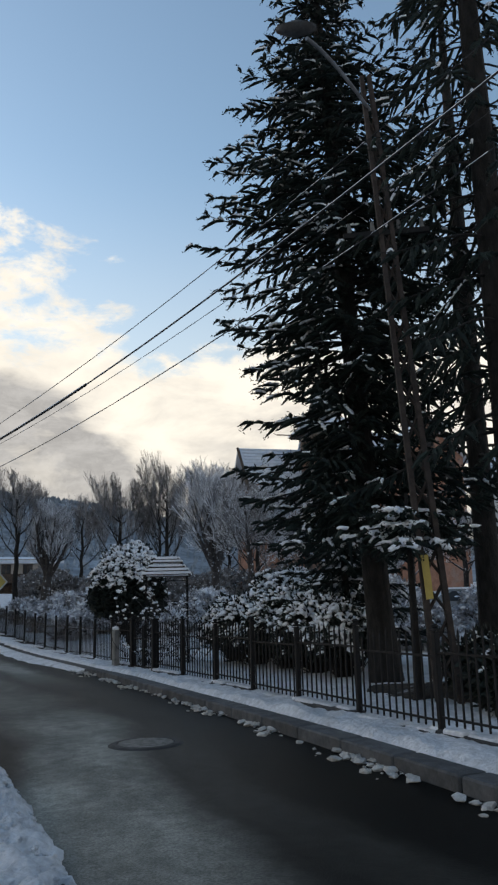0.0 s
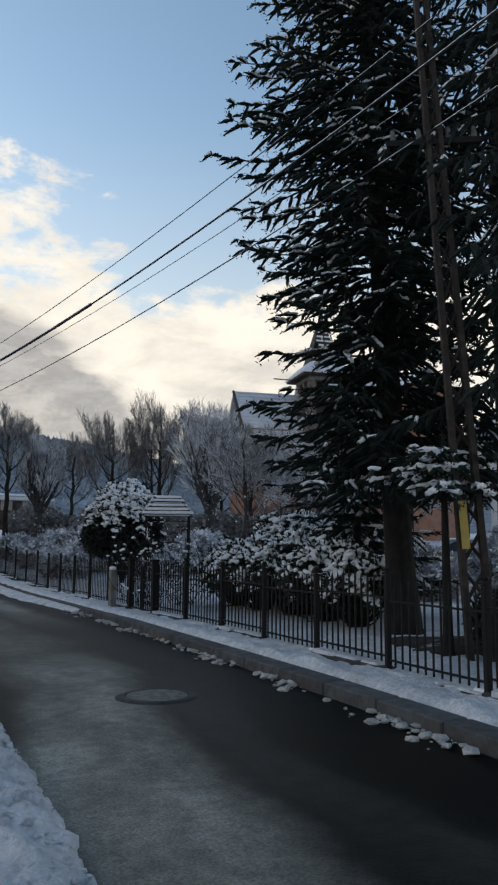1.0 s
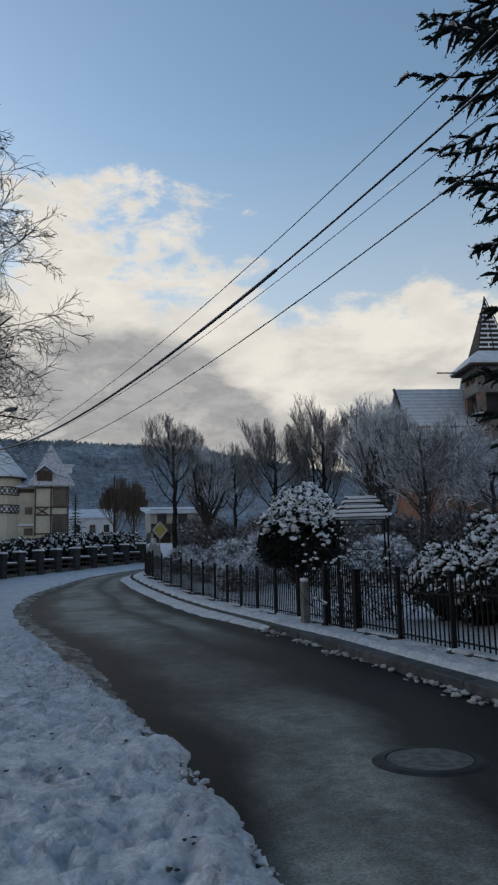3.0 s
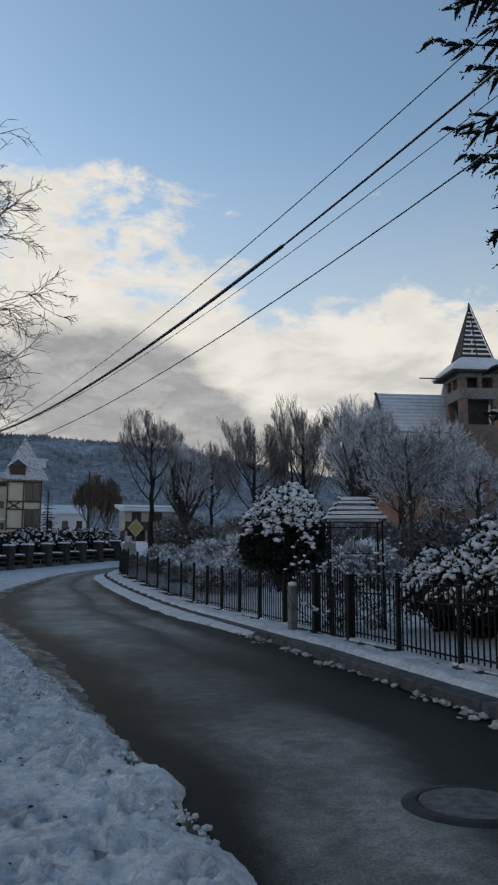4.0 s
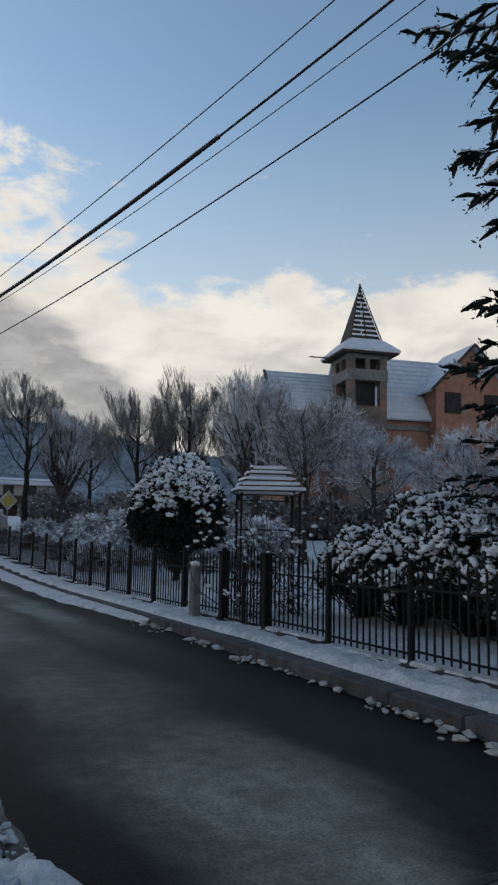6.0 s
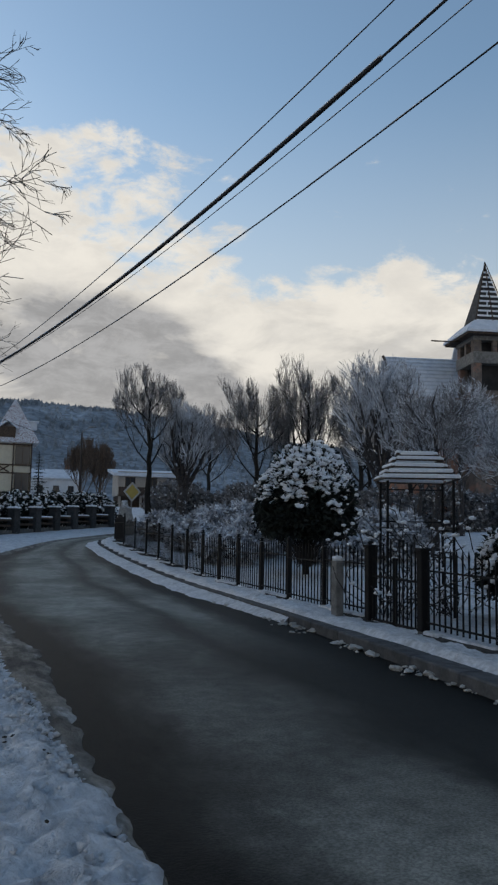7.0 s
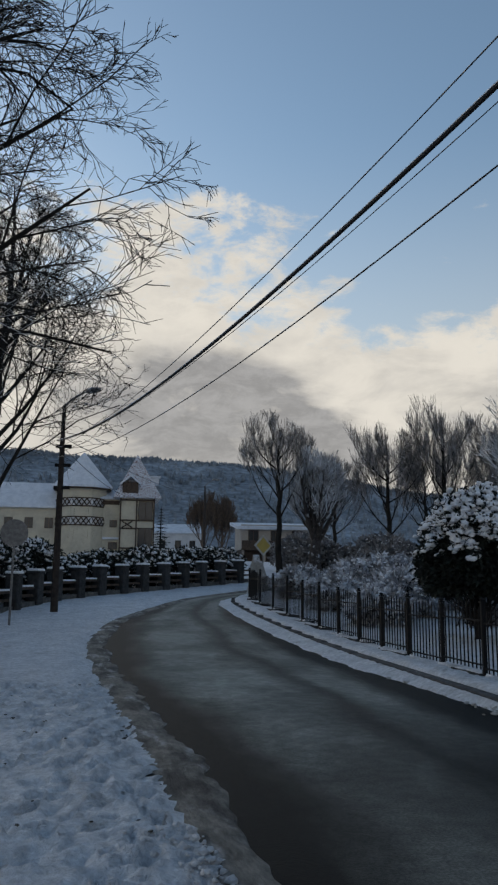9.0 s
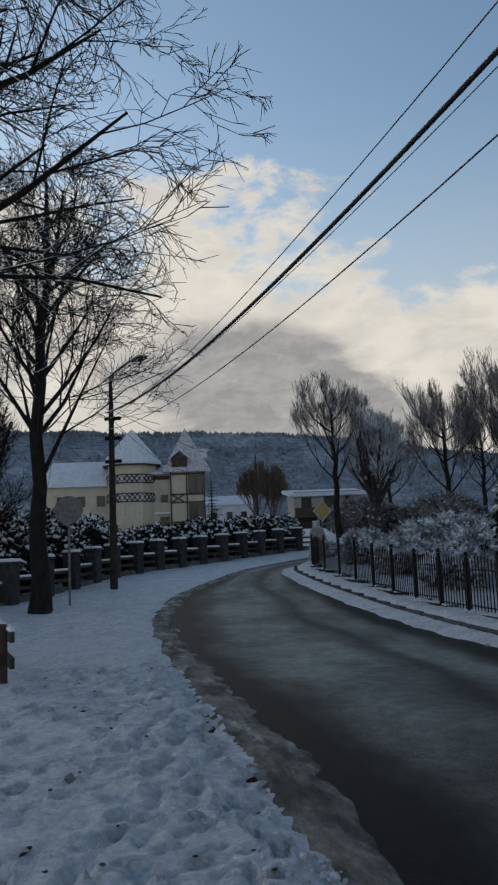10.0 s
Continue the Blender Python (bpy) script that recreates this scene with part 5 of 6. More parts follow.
def lattice_pole():
    """Concrete pole with X-shaped openings beside the fence."""
    t = thing("utility_pole", "slender openwork concrete utility pole behind the fence", "pole", (8.22, 7.66, 0.1))
    t.matrix_basis = pose(8.22, 7.66, 0.1, 0, -3.6, -35)
    h = 9.6
    for s in (-1, 1):
        part("leg", Mesh().add([(s * 0.15 + a, b, 0) for a, b in ((-0.04, -0.06), (0.04, -0.06), (0.04, 0.06), (-0.04, 0.06))] + [(s * 0.06 + a, b, h) for a, b in ((-0.03, -0.05), (0.03, -0.05), (0.03, 0.05), (-0.03, 0.05))],
                               [(0, 1, 5, 4), (1, 2, 6, 5), (2, 3, 7, 6), (3, 0, 4, 7), (4, 5, 6, 7), (3, 2, 1, 0)]), "pole_rust", t)
    for i in range(18):
        z = 0.3 + i * 0.48
        w = 0.15 - 0.09 * z / h
        part("brace", Mesh().tubes([(-w, 0, z), (w, 0, z)], [(w, 0, z + 0.42), (-w, 0, z + 0.42)], 0.024, 0.024, 4), "pole_rust", t)
    part("plate", Mesh().box((-0.10, -0.10, 1.75), (0.10, 0.012, 0.6)), "sign_yellow", t, "yellow warning plate")
    part("crossarm", Mesh().box((0, 0, 6.9), (1.3, 0.07, 0.08)), "iron", t)
    for x in (-0.55, -0.2, 0.2, 0.55):
        part("insulator", Mesh().box((x, 0, 7.02), (0.07, 0.07, 0.16), taper=0.7, bevel=0.01), "concrete_dark", t)
    a = np.linspace(0, 1, 10)
    arm = part("lamp_arm", Mesh().pipe(np.stack([-1.0 * a, a * -1.1, 9.0 + 0.5 * np.sin(a * 1.6)], 1), 0.03, 7), "steel", t)
    hd = Mesh().blobs([(-1.16, -1.31, 9.5)], [(0.34, 0.15, 0.10)], rng_of(9), 0.0)
    part("lamp_head", hd, "plinth", arm, "grey oval street lamp head", smooth=True)


lattice_pole()


def street_lamp(label, at, h, arm, rz, crossarms=False):
    t = thing("street_lamp", label, "street lamp", at, rz)
    part("pole", Mesh().pipe([(0, 0, -0.1), (0, 0, h * 0.8), (0, 0, h)], [0.12, 0.08, 0.05], 9), "pole_rust", t)
    a = np.linspace(0, 1, 8)
    k = part("arm", Mesh().pipe(np.stack([arm * a, a * 0, h - 0.05 + 0.5 * a ** 0.7], 1), 0.035, 6), "steel", t)
    part("lamp_head", Mesh().blobs([(arm + 0.25, 0, h + 0.5)], [(0.38, 0.14, 0.11)], rng_of(4), 0.0), "steel", k, "flat grey lamp head", smooth=True)
    if crossarms:
        for z in (h - 1.3, h - 1.9, h - 2.6):
            part("bracket", Mesh().box((0.05, 0, z), (0.5, 0.08, 0.1)), "iron", t)
    return t


street_lamp("concrete lamp pole with a curved arm by the pillars", (3.0, 34.5, 0.4), 6.5, 0.65, -20, True)
street_lamp("concrete lamp pole holding the overhead cables", (6.9, -6.1, 0.1), 9.4, -1.4, 0, True)
street_lamp("far lamp pole with a single curved arm", (16.4, 69.7, 2.2), 6.6, 0.6, -15)


def signs():
    t = thing("road_sign", "yellow diamond priority sign with a white border", "road sign", (12.35, 42.6, 0.95), 12)
    part("pole", Mesh().pipe([(0, 0.04, -0.1), (0, 0.04, 2.4)], 0.03, 8), "steel", t)
    for s, y, mat, lab in ((0.47, 0, "sign_white", "white border"), (0.35, -0.012, "sign_yellow", "yellow field")):
        v = [(0, y, 2.05 + s), (s, y, 2.05), (0, y, 2.05 - s), (-s, y, 2.05)]
        part("plate", Mesh().add(v + [(a, b + 0.01, c) for a, b, c in v], [(3, 2, 1, 0), (4, 5, 6, 7), (0, 1, 5, 4), (1, 2, 6, 5), (2, 3, 7, 6), (3, 0, 4, 7)]), mat, t, lab)
    t = thing("road_sign", "back of a round road sign on a thin pole", "road sign", (1.7, 31.3, 0.3), -10)
    part("pole", Mesh().pipe([(0, 0, -0.1), (0, 0, 2.7)], 0.03, 8), "steel", t)
    a = np.arange(24) * 2 * math.pi / 24
    v = np.concatenate([np.stack([0.36 * np.cos(a), a * 0 + y, 2.4 + 0.36 * np.sin(a)], 1) for y in (-0.04, -0.03)])
    i = np.arange(24)
    part("disc", Mesh().add(v, np.stack([i, (i + 1) % 24, (i + 1) % 24 + 24, i + 24], 1), [(0, j, j + 1) for j in range(1, 23)] + [(24, 24 + j + 1, 24 + j) for j in range(1, 23)]), "steel", t)
    t = thing("wrapped_shrub", "conical shrub wrapped in pale winter burlap", "plant", (11.75, 41.6, 0.9))
    z = np.linspace(0, 1, 9)
    part("wrap", Mesh().pipe(np.stack([0.05 * np.sin(z * 5), z * 0, z * 1.7 - 0.05], 1), 0.44 * np.cos(z * 1.45) ** 0.8 + 0.03 * np.sin(z * 20) + 0.03, 12), "burlap", t, smooth=True)


signs()

# ---- houses ----


def wall_box(t, name, c, s, mat, rz=0.0, label=""):
    return part(name, Mesh().box(c, s, rz), mat, t, label)


def hip(m, cx, cy, ax, ay, z0, z1, bx=0.0, by=0.0, thick=0.18):
    """A hipped or pyramidal roof: eaves half sizes ax, ay; ridge half sizes bx, by."""
    e = [(cx - ax, cy - ay), (cx + ax, cy - ay), (cx + ax, cy + ay), (cx - ax, cy + ay)]
    r = [(cx - bx, cy - by), (cx + bx, cy - by), (cx + bx, cy + by), (cx - bx, cy + by)]
    v = [(*p, z0 - thick) for p in e] + [(*p, z0) for p in e] + [(*p, z1) for p in r]
    return m.add(v, [(3, 2, 1, 0), (8, 9, 10, 11)] + [(i, (i + 1) % 4, (i + 1) % 4 + 4, i + 4) for i in range(4)] + [(i + 4, (i + 1) % 4 + 4, (i + 1) % 4 + 8, i + 8) for i in range(4)])


def slope(m, a, b, c, d, thick=0.2):
    """A slab between eave corners a, b and ridge corners c, d."""
    v = [np.array(p, float) for p in (a, b, c, d)]
    n = unit(np.cross(v[1] - v[0], v[3] - v[0]))
    n = n if n[2] > 0 else -n
    return m.add(np.array(v + [p - n * thick for p in v]), [(0, 1, 2, 3), (7, 6, 5, 4), (0, 4, 5, 1), (1, 5, 6, 2), (2, 6, 7, 3), (3, 7, 4, 0)])


def window(t, x, y, z, w, h, face="y", depth=0.06, frame="wood_dark", bars=1):
    """A window proud of a wall that faces -y (or -x)."""
    d = (w, depth, h) if face == "y" else (depth, w, h)
    k = part("window", Mesh().box((x, y, z), d), frame, t)
    e = 0.07
    for j in range(bars + 1):
        ww = (w - e * (bars + 2)) / (bars + 1)
        o = -w / 2 + e + ww / 2 + j * (ww + e)
        c = (x + o, y - depth / 2 - 0.004, z) if face == "y" else (x - depth / 2 - 0.004, y + o, z)
        part("pane", Mesh().box(c, (ww, 0.01, h - 2 * e) if face == "y" else (0.01, ww, h - 2 * e)), "glass", k)
    return k


def spire_house():
    """The unfinished brick house with a tower and a lattice spire."""
    t = thing("unfinished_house", "unfinished brick house with a tower and pointed spire", "house", (44.4, 53.5, 0), -19.5)
    g = 1.5
    # tower shaft: belts and corner piers leave the openings free
    w = 1.68
    tower = part("tower", Mesh().box((0, 0, (g + 12.2) / 2), (2 * w, 2 * w, 12.2 - g)), "block_grey", t)
    for sx in (-1, 1):
        for sy in (-1, 1):
            part("pier", Mesh().box((sx * (w - 0.3), sy * (w - 0.3), 14.4), (0.6, 0.6, 4.4)), "block_grey", tower)
    for z, h in ((14.75, 0.9), (16.35, 0.5)):
        part("belt", Mesh().box((0, 0, z), (2 * w + 0.16, 2 * w + 0.16, h)), "concrete", tower)
    for a in range(4):
        c, s = math.cos(a * math.pi / 2), math.sin(a * math.pi / 2)
        part("mullion", Mesh().box((s * (w - 0.15), -c * (w - 0.15), 15.6), (0.35, 0.35, 1.1)), "block_grey", tower)
    part("core", Mesh().box((0, 0, 14.2), (1.9, 1.9, 4.6)), "opening", tower, "dark empty interior")
    part("skirt_roof", hip(Mesh(), 0, 0, 2.55, 2.55, 16.75, 17.75, 1.5, 1.5), "roof_snow", t, "snowy skirt roof")
    part("eaves_board", Mesh().box((0, 0, 16.5), (4.9, 4.9, 0.16)), "wood_dark", t)
    # spire: solid shaded sides, open battens with snow on the front
    v = [(-1.42, -1.42, 17.6), (1.42, -1.42, 17.6), (1.42, 1.42, 17.6), (-1.42, 1.42, 17.6), (0, 0, 22.9)]
    spire = part("spire", Mesh().add([(x * 0.95, y * 0.95, z - (0.15 if z > 20 else 0)) for x, y, z in v], [(3, 2, 1, 0)], [(0, 1, 4), (1, 2, 4), (2, 3, 4), (3, 0, 4)]), "roof_dark", t)
    for i in range(11):
        f = 0.03 + i * 0.08
        z, h = 17.6 + 5.3 * f, 1.42 * (1 - f)
        part("batten", Mesh().box((0, -h, z), (2 * h, 0.07, 0.13)), "snow", spire)
        if i % 2 and i < 8:
            part("batten", Mesh().box((-h * 0.3 + 0.1 * i * 0.1, -h + 0.03, z + 0.2), (0.08, 0.06, 0.42)), "snow", spire)
    for s in (-1, 0, 1):
        part("rafter", Mesh().tubes([(s * 1.42, -1.44, 17.6)], [(0, -0.03, 22.95)], 0.07, 0.04, 4), "wood_dark", spire)
    part("scaffold_board", Mesh().box((-3.2, 0.2, 16.35), (2.4, 0.12, 0.08)), "wood_dark", t)
    # main block, and a lower wing beyond the tower
    y0, y1, o = 1.2, 8.6, 0.7
    yr = (y0 + y1) / 2
    for x0, x1, ze, zr in ((0.2, 14.6, 12.6, 17.9), (-6.2, 0.2, 12.0, 16.0)):
        part("wall", Mesh().box(((x0 + x1) / 2, (y0 + y1) / 2, (g + ze) / 2), (x1 - x0, y1 - y0, ze - g)), "brick_orange", t)
        m = Mesh().add([(x0, y0, ze), (x0, y1, ze), (x0, yr, zr - 0.3), (x0 + 0.3, y0, ze), (x0 + 0.3, y1, ze), (x0 + 0.3, yr, zr - 0.3)], [(0, 1, 4, 3)], [(0, 2, 1), (3, 4, 5)])
        part("gable", m, "roof_dark", t)
        rf = part("roof", slope(Mesh(), (x0 - o, y0 - o, ze - 0.9), (x1, y0 - o, ze - 0.9), (x1, yr, zr), (x0 - o, yr, zr)), "roof_snow", t, "snow-covered tiled roof")
        part("roof", slope(Mesh(), (x0 - o, y1 + o, ze - 0.9), (x1, y1 + o, ze - 0.9), (x1, yr, zr), (x0 - o, yr, zr)), "roof_snow", t)
        for i in range(13):
            f = (i + 0.5) / 13
            y, z = y0 - o + (yr - y0 + o) * f, ze - 0.9 + (zr - ze + 0.9) * f
            part("tile_course", Mesh().box(((x0 + x1) / 2, y - 0.02, z + 0.02), (x1 - x0 + o, 0.10, 0.09)), "roof_snow", rf)
        part("bargeboard", Mesh().tubes([(x0 - o, y0 - o, ze - 0.9)], [(x0 - o, yr, zr)], 0.14, 0.14, 4), "wood_dark", t)
    x0, x1 = -6.2, 14.6
    # front bay with its own gable
    bx0, bx1, by = 6.9, 13.9, -0.2
    mid = (bx0 + bx1) / 2
    bay = part("bay", Mesh().box((mid, (by + yr) / 2, (g + 14.6) / 2), (bx1 - bx0, yr - by, 14.6 - g)).add([(bx0, by, 14.6), (bx1, by, 14.6), (mid, by, 18.0), (bx0, yr, 14.6), (bx1, yr, 14.6), (mid, yr, 18.0)], [(0, 3, 5, 2), (1, 2, 5, 4)], [(0, 2, 1), (3, 4, 5)]), "brick_orange", t)
    part("bay_roof", slope(slope(Mesh(), (bx0 - 0.7, by - 0.6, 14.2), (bx0 - 0.7, yr, 14.2), (mid, yr, 18.45), (mid, by - 0.6, 18.45)), (bx1 + 0.7, by - 0.6, 14.2), (bx1 + 0.7, yr, 14.2), (mid, yr, 18.45), (mid, by - 0.6, 18.45)), "roof_snow", t)
    part("bargeboard", Mesh().tubes([(bx0 - 0.7, by - 0.62, 14.1), (bx1 + 0.7, by - 0.62, 14.1)], [(mid, by - 0.62, 18.35)] * 2, 0.13, 0.13, 4), "wood_dark", t)
    part("window", Mesh().box((mid, by - 0.02, 16.2), (1.0, 0.2, 1.3)), "opening", bay, "empty window opening")
    for x in (mid - 1.9, mid + 1.9):
        part("window", Mesh().box((x, by - 0.02, 13.2), (1.5, 0.2, 1.8)), "opening", bay, "empty window opening")
    part("floor_slab", Mesh().box(((x0 + x1) / 2, y0 - 0.05, 11.0), (x1 - x0, 0.3, 0.4)), "concrete", t)


spire_house()


def tower_house():
    """The cream house with two pointed towers beyond the bend."""
    t = thing("tower_house", "cream house with two pointed snowy towers and timber bands", "house", (13.5, 108.0, 2.0), -6)
    # polygonal tower
    def drum(m, cx, cy, r, z0, z1, n=8, top=None):
        a = (np.arange(n) + 0.5) * 2 * math.pi / n
        v = np.concatenate([np.stack([cx + r * np.cos(a), cy + r * np.sin(a), a * 0 + z0], 1), np.stack([cx + (r if top is None else top) * np.cos(a), cy + (r if top is None else top) * np.sin(a), a * 0 + z1], 1)])
        i = np.arange(n)
        return m.add(v, np.stack([i, (i + 1) % n, (i + 1) % n + n, i + n], 1), [(n, n + j, n + j + 1) for j in range(1, n - 1)] + [(0, j + 1, j) for j in range(1, n - 1)])
    cx = -3.3
    tw = part("tower", drum(Mesh(), cx, 0, 3.2, -1, 10.9), "plaster_cream", t)
    part("tower_roof", drum(drum(Mesh(), cx, 0, 3.95, 10.3, 10.55), cx, 0, 3.95, 10.55, 15.0, top=0.06), "roof_snow", t, "snow-dusted pointed roof")
    part("tower_eaves", drum(Mesh(), cx, 0, 3.8, 10.15, 10.3), "wood_dark", t)
    for z in (8.5, 6.2):
        band = part("timber_band", drum(Mesh(), cx, 0, 3.25, z - 0.5, z + 0.5), "plaster_white", tw)
        part("beam", drum(drum(Mesh(), cx, 0, 3.3, z + 0.42, z + 0.56), cx, 0, 3.3, z - 0.56, z - 0.42), "wood_dark", band)
        a = np.arange(32) * 2 * math.pi / 32
        p = lambda b, dz: np.stack([cx + 3.19 * np.cos(b), 3.19 * np.sin(b), b * 0 + z + dz], 1)
        part("lattice", Mesh().tubes(np.concatenate([p(a, -0.42), p(a, 0.42)]), np.concatenate([p(a + 0.196, 0.42), p(a + 0.196, -0.42)]), 0.07, 0.07, 4), "wood_dark", band)
    for z in (4.6, 7.3):
        for a in (-1.96, -1.18, -2.75):
            x, y = cx + 3.0 * math.cos(a), 3.0 * math.sin(a)
            part("window", Mesh().box((x, y, z), (0.7, 0.12, 1.2), math.degrees(a) + 90), "glass", tw, "dark narrow window")
    # the link between the towers
    part("wall", Mesh().box((0.3, 0.6, 4.0), (5.0, 4.4, 10.0)), "plaster_cream", t)
    part("roof", hip(Mesh(), 0.9, 0.6, 3.0, 2.6, 9.2, 10.4, 2.2, 0.1), "roof_snow", t)
    part("beam", Mesh().box((0.9, -1.66, 8.6), (5.4, 0.1, 0.5)), "wood_dark", t)
    window(t, 0.6, -1.66, 6.0, 0.9, 0.9)
    window(t, 0.6, -1.66, 3.3, 1.1, 0.9)
    part("ledge", Mesh().box((0.6, -1.8, 4.2), (2.6, 0.5, 0.25)), "roof_snow", t)
    # square tower with timber bay
    part("wall", Mesh().box((3.4, -0.3, 4.2), (4.2, 4.6, 10.6)), "plaster_cream", t)
    part("tower_roof", hip(Mesh(), 3.4, -0.3, 2.9, 3.05, 9.3, 14.9, 0.05, 0.05), "roof_red", t, "reddish tiled roof with snow")
    part("dormer", Mesh().box((2.5, -2.5, 10.4), (1.9, 1.4, 1.3)), "wood_dark", t)
    part("dormer_roof", slope(slope(Mesh(), (1.2, -3.5, 10.9), (1.2, -1.0, 10.9), (2.5, -1.0, 12.0), (2.5, -3.5, 12.0)), (3.8, -3.5, 10.9), (3.8, -1.0, 10.9), (2.5, -1.0, 12.0), (2.5, -3.5, 12.0)), "roof_snow", t)
    part("dormer", Mesh().box((5.5, -0.6, 11.5), (1.2, 1.2, 0.9)).box((5.5, -0.6, 12.05), (1.7, 1.6, 0.16)), "roof_snow", t)
    for x in (1.4, 3.35, 5.5):
        part("timber_post", Mesh().box((x, -2.66, 6.0), (0.16, 0.14, 6.6)), "wood_dark", t)
    for z in (8.9, 6.4, 5.4, 3.0):
        part("beam", Mesh().box((3.4, -2.65, z), (4.2, 0.12, 0.18)), "wood_dark", t)
    for z in (7.6, 4.3):
        window(t, 4.45, -2.68, z, 1.75, 2.3)
    part("lattice", Mesh().tubes([(1.6, -2.7, 5.5), (2.9, -2.7, 5.5)], [(2.9, -2.7, 6.3), (1.6, -2.7, 6.3)], 0.08, 0.08, 4), "wood_dark", t)
    window(t, 4.0, -2.66, 1.4, 0.9, 1.2)
    # long wing
    part("wall", Mesh().box((-9.6, 2.0, 3.5), (9.0, 5.0, 9.0)), "plaster_cream", t)
    part("roof", hip(Mesh(), -9.6, 2.0, 5.0, 3.1, 8.0, 11.2, 3.6, 0.05), "roof_snow", t)
    for x in (-12.0, -9.6, -7.2):
        window(t, x, -0.52, 6.0, 1.0, 1.3)


tower_house()


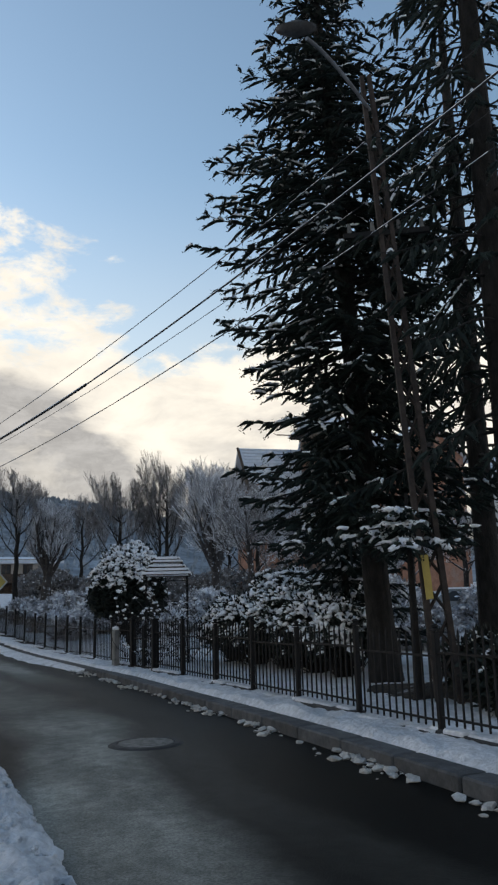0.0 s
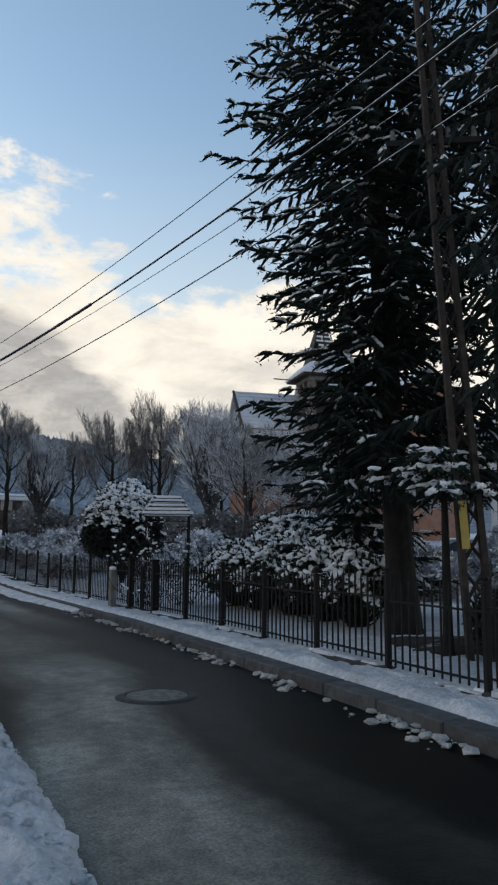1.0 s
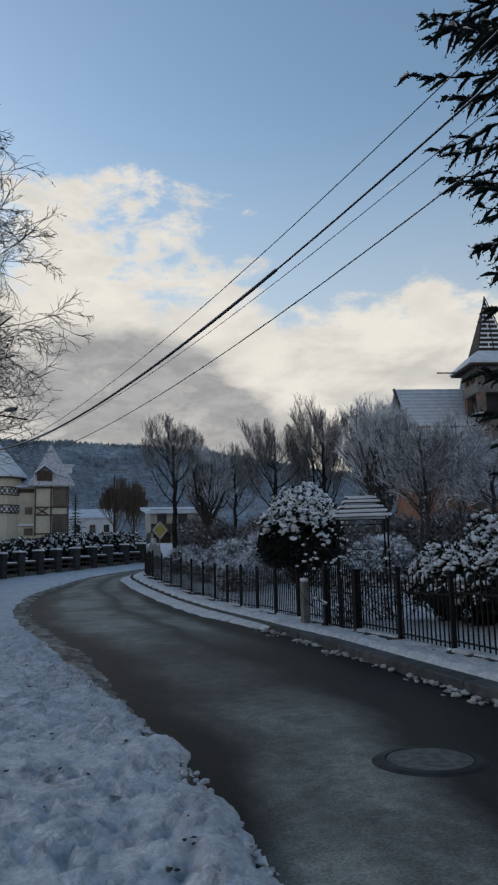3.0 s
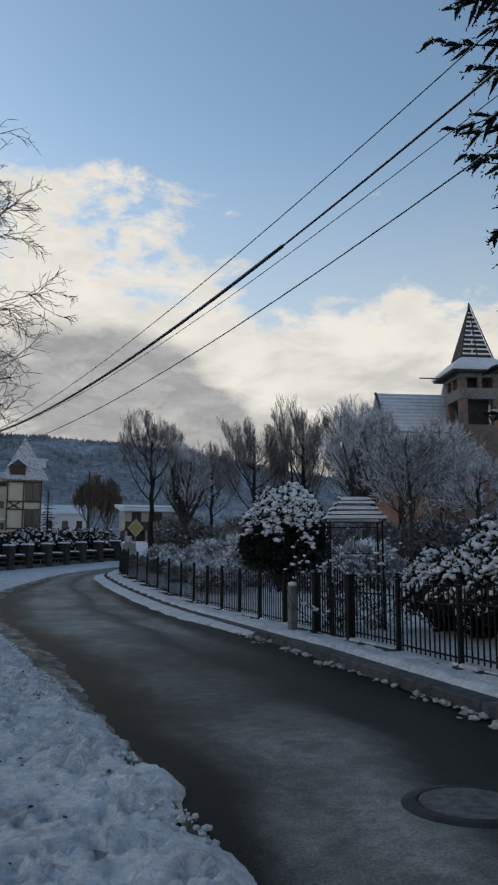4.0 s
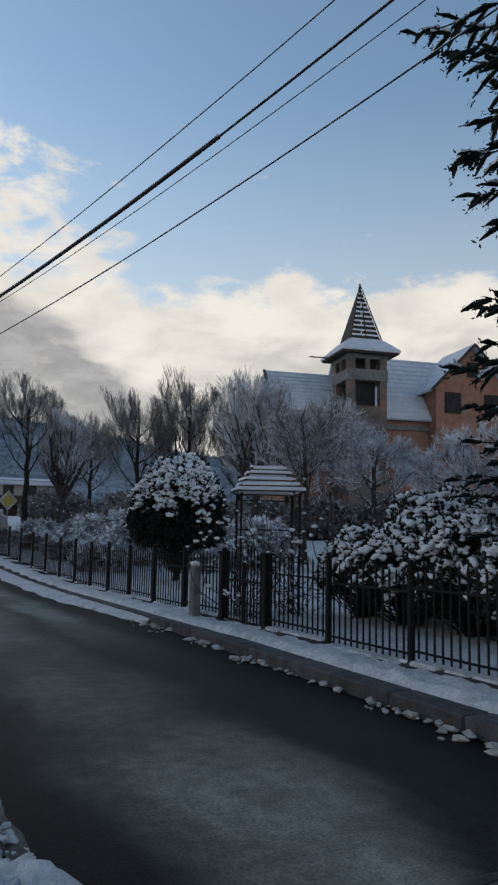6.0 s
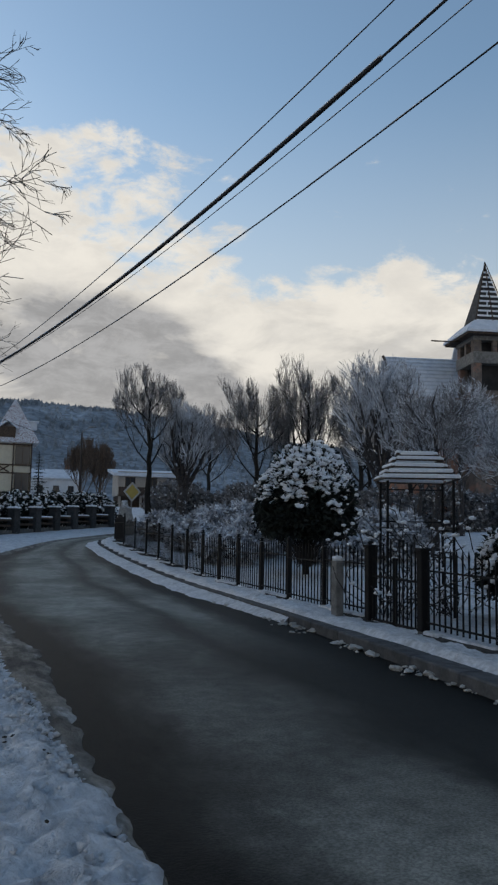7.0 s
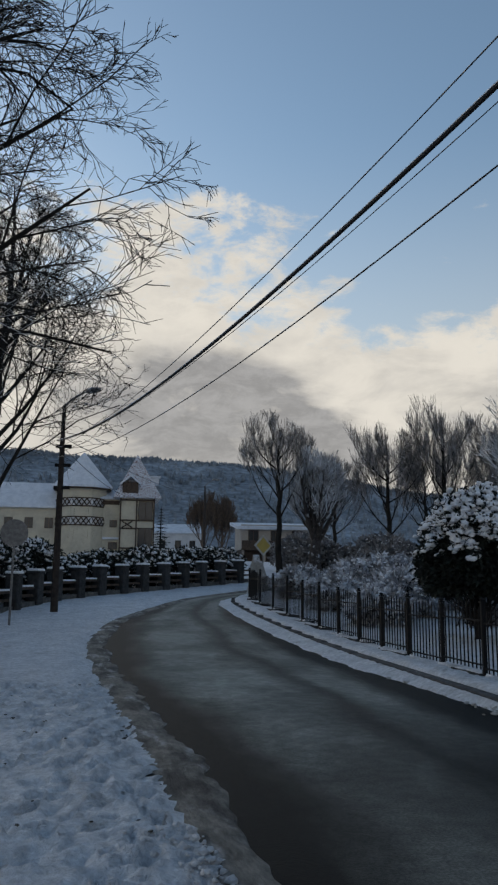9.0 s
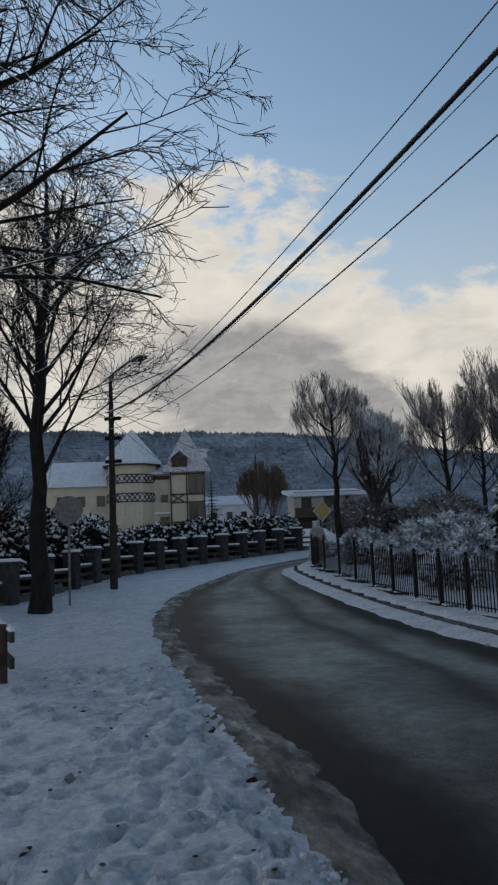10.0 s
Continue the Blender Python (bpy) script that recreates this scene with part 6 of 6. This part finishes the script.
def far_houses():
    t = thing("white_house", "plain white house under a snowy roof", "house", (27.0, 130.0, 3.5), -12)
    part("wall", Mesh().box((0, 0, 2.0), (7.5, 6, 6.0)), "plaster_white", t)
    part("roof", slope(slope(Mesh(), (-4.1, -3.4, 4.8), (4.1, -3.4, 4.8), (4.1, 0, 6.3), (-4.1, 0, 6.3)), (-4.1, 3.4, 4.8), (4.1, 3.4, 4.8), (4.1, 0, 6.3), (-4.1, 0, 6.3)), "roof_snow", t)
    part("chimney", Mesh().box((1.8, 0.4, 6.5), (0.6, 0.6, 1.3)), "brick_orange", t)
    for x in (-2.2, 0.2, 2.4):
        window(t, x, -3.03, 3.0, 0.9, 1.2)
    t = thing("beige_house", "two-storey beige house with an open dark ground floor", "house", (27.0, 84.5, 2.3), -10)
    part("wall", Mesh().box((0, 0, 3.2), (6.6, 5.5, 2.4)), "plaster_beige", t)
    part("ground_floor", Mesh().box((0, 0.4, 0.9), (6.3, 4.6, 2.4)), "wood_dark", t, "dark timber-clad ground floor")
    part("roof", slope(Mesh(), (-3.8, -3.4, 4.2), (3.8, -3.4, 4.2), (3.8, 3.4, 5.0), (-3.8, 3.4, 5.0), 0.3), "roof_snow", t)
    part("balcony", Mesh().box((0, -3.0, 2.0), (6.6, 0.9, 0.18)).box((0, -3.42, 2.45), (6.6, 0.06, 0.75)), "wood_dark", t)
    for x in (-2.1, 0.1, 2.2):
        window(t, x, -2.78, 3.3, 1.0, 1.1)
    for x in (-3.1, -1.0, 1.0, 3.1):
        part("column", Mesh().box((x, -2.6, 0.9), (0.22, 0.22, 2.2)), "plaster_beige", t)
    t = thing("white_building", "pale building with tall arched pinkish windows", "house", (28.5, 17.2, 0.6), -56)
    part("wall", Mesh().box((0, 0, 2.6), (9.0, 7.0, 5.6)), "plaster_white", t)
    part("roof", hip(Mesh(), 0, 0, 5.0, 4.0, 5.3, 7.6, 2.5, 0.1), "roof_snow", t)
    for x in (-3.2, -1.1, 1.1, 3.2):
        a = np.linspace(0, math.pi, 11)
        pts = [(x - 0.45, 1.0), (x + 0.45, 1.0)] + [(x + 0.45 * math.cos(b), 2.7 + 0.45 * math.sin(b)) for b in a]
        n = len(pts)
        m = Mesh().add([(p[0], -3.56, p[1]) for p in pts] + [(p[0], -3.46, p[1]) for p in pts], [(i, (i + 1) % n, (i + 1) % n + n, i + n) for i in range(n)], [(0, j, j + 1) for j in range(1, n - 1)])
        k = part("window", m, "pink", t, "arched pinkish window")
        for s in (-0.18, 0.18):
            part("pane", Mesh().box((x + s, -3.575, 1.85), (0.26, 0.02, 1.5)), "glass", k)
    # trees before the far houses
    bare_tree("brown_tree", "dense brown leafless tree by the far houses", (23.2, 97.5, 2.8), 15, 1.2, (0, 0, 4.9), (2.2, 2.2, 4.4), limbs=16, kids=(6, 5, 4, 2), trunk_r=0.25, thin=0.018, bark="twig_brown", twig="twig_brown", snow=0.0, leader=0.85, up=0.6, spread=0.5)
    bare_tree("brown_tree", "brown leafless tree by the far houses", (25.6, 98.0, 2.8), 16, 1.2, (0, 0, 4.7), (2.0, 2.0, 4.2), limbs=16, kids=(6, 5, 4, 2), trunk_r=0.25, thin=0.018, bark="twig_brown", twig="twig_brown", snow=0.0, leader=0.85, up=0.6, spread=0.5)
    spruce("small dark fir behind the houses", (22.5, 120.0, 3.2), 8.5, 2.0, 31, low=0.8, trunk_r=0.15, dense=0.6, snow=0.5)
    car()


def car():
    t = thing("parked_car", "grey hatchback parked in the snow behind the trees", "car", (23.4, 20.6, 0.45), 128)
    prof = [(-2.0, 0.35), (-2.05, 0.75), (-1.75, 0.92), (-1.15, 1.38), (0.35, 1.42), (1.0, 0.98), (1.85, 0.82), (2.05, 0.6), (2.02, 0.32)]
    n = len(prof)
    v = [(x, s * (0.82 if z < 1 else 0.66), z) for s in (-1, 1) for x, z in prof]
    part("body", Mesh().add(v, [(i, i + 1, i + 1 + n, i + n) for i in range(n - 1)] + [(n - 1, 0, n, 2 * n - 1)], [(0, j + 1, j) for j in range(1, n - 1)] + [(n, n + j, n + j + 1) for j in range(1, n - 1)]), "car_paint", t)
    for s in (-1, 1):
        part("side_window", Mesh().add([(-1.25, s * 0.79, 0.98), (0.75, s * 0.79, 0.98), (0.25, s * 0.69, 1.34), (-1.0, s * 0.69, 1.34)], [(0, 1, 2, 3)]), "glass", t)
        for x in (-1.3, 1.3):
            a = np.arange(16) * 2 * math.pi / 16
            part("wheel", Mesh().pipe([(x, s * 0.68, 0.31), (x, s * 0.86, 0.31)], 0.31, 16), "rubber", t)
    part("snow_cover", Mesh().box((-0.4, 0, 1.44), (1.6, 1.25, 0.07), bevel=0.03), "snow", t)


far_houses()
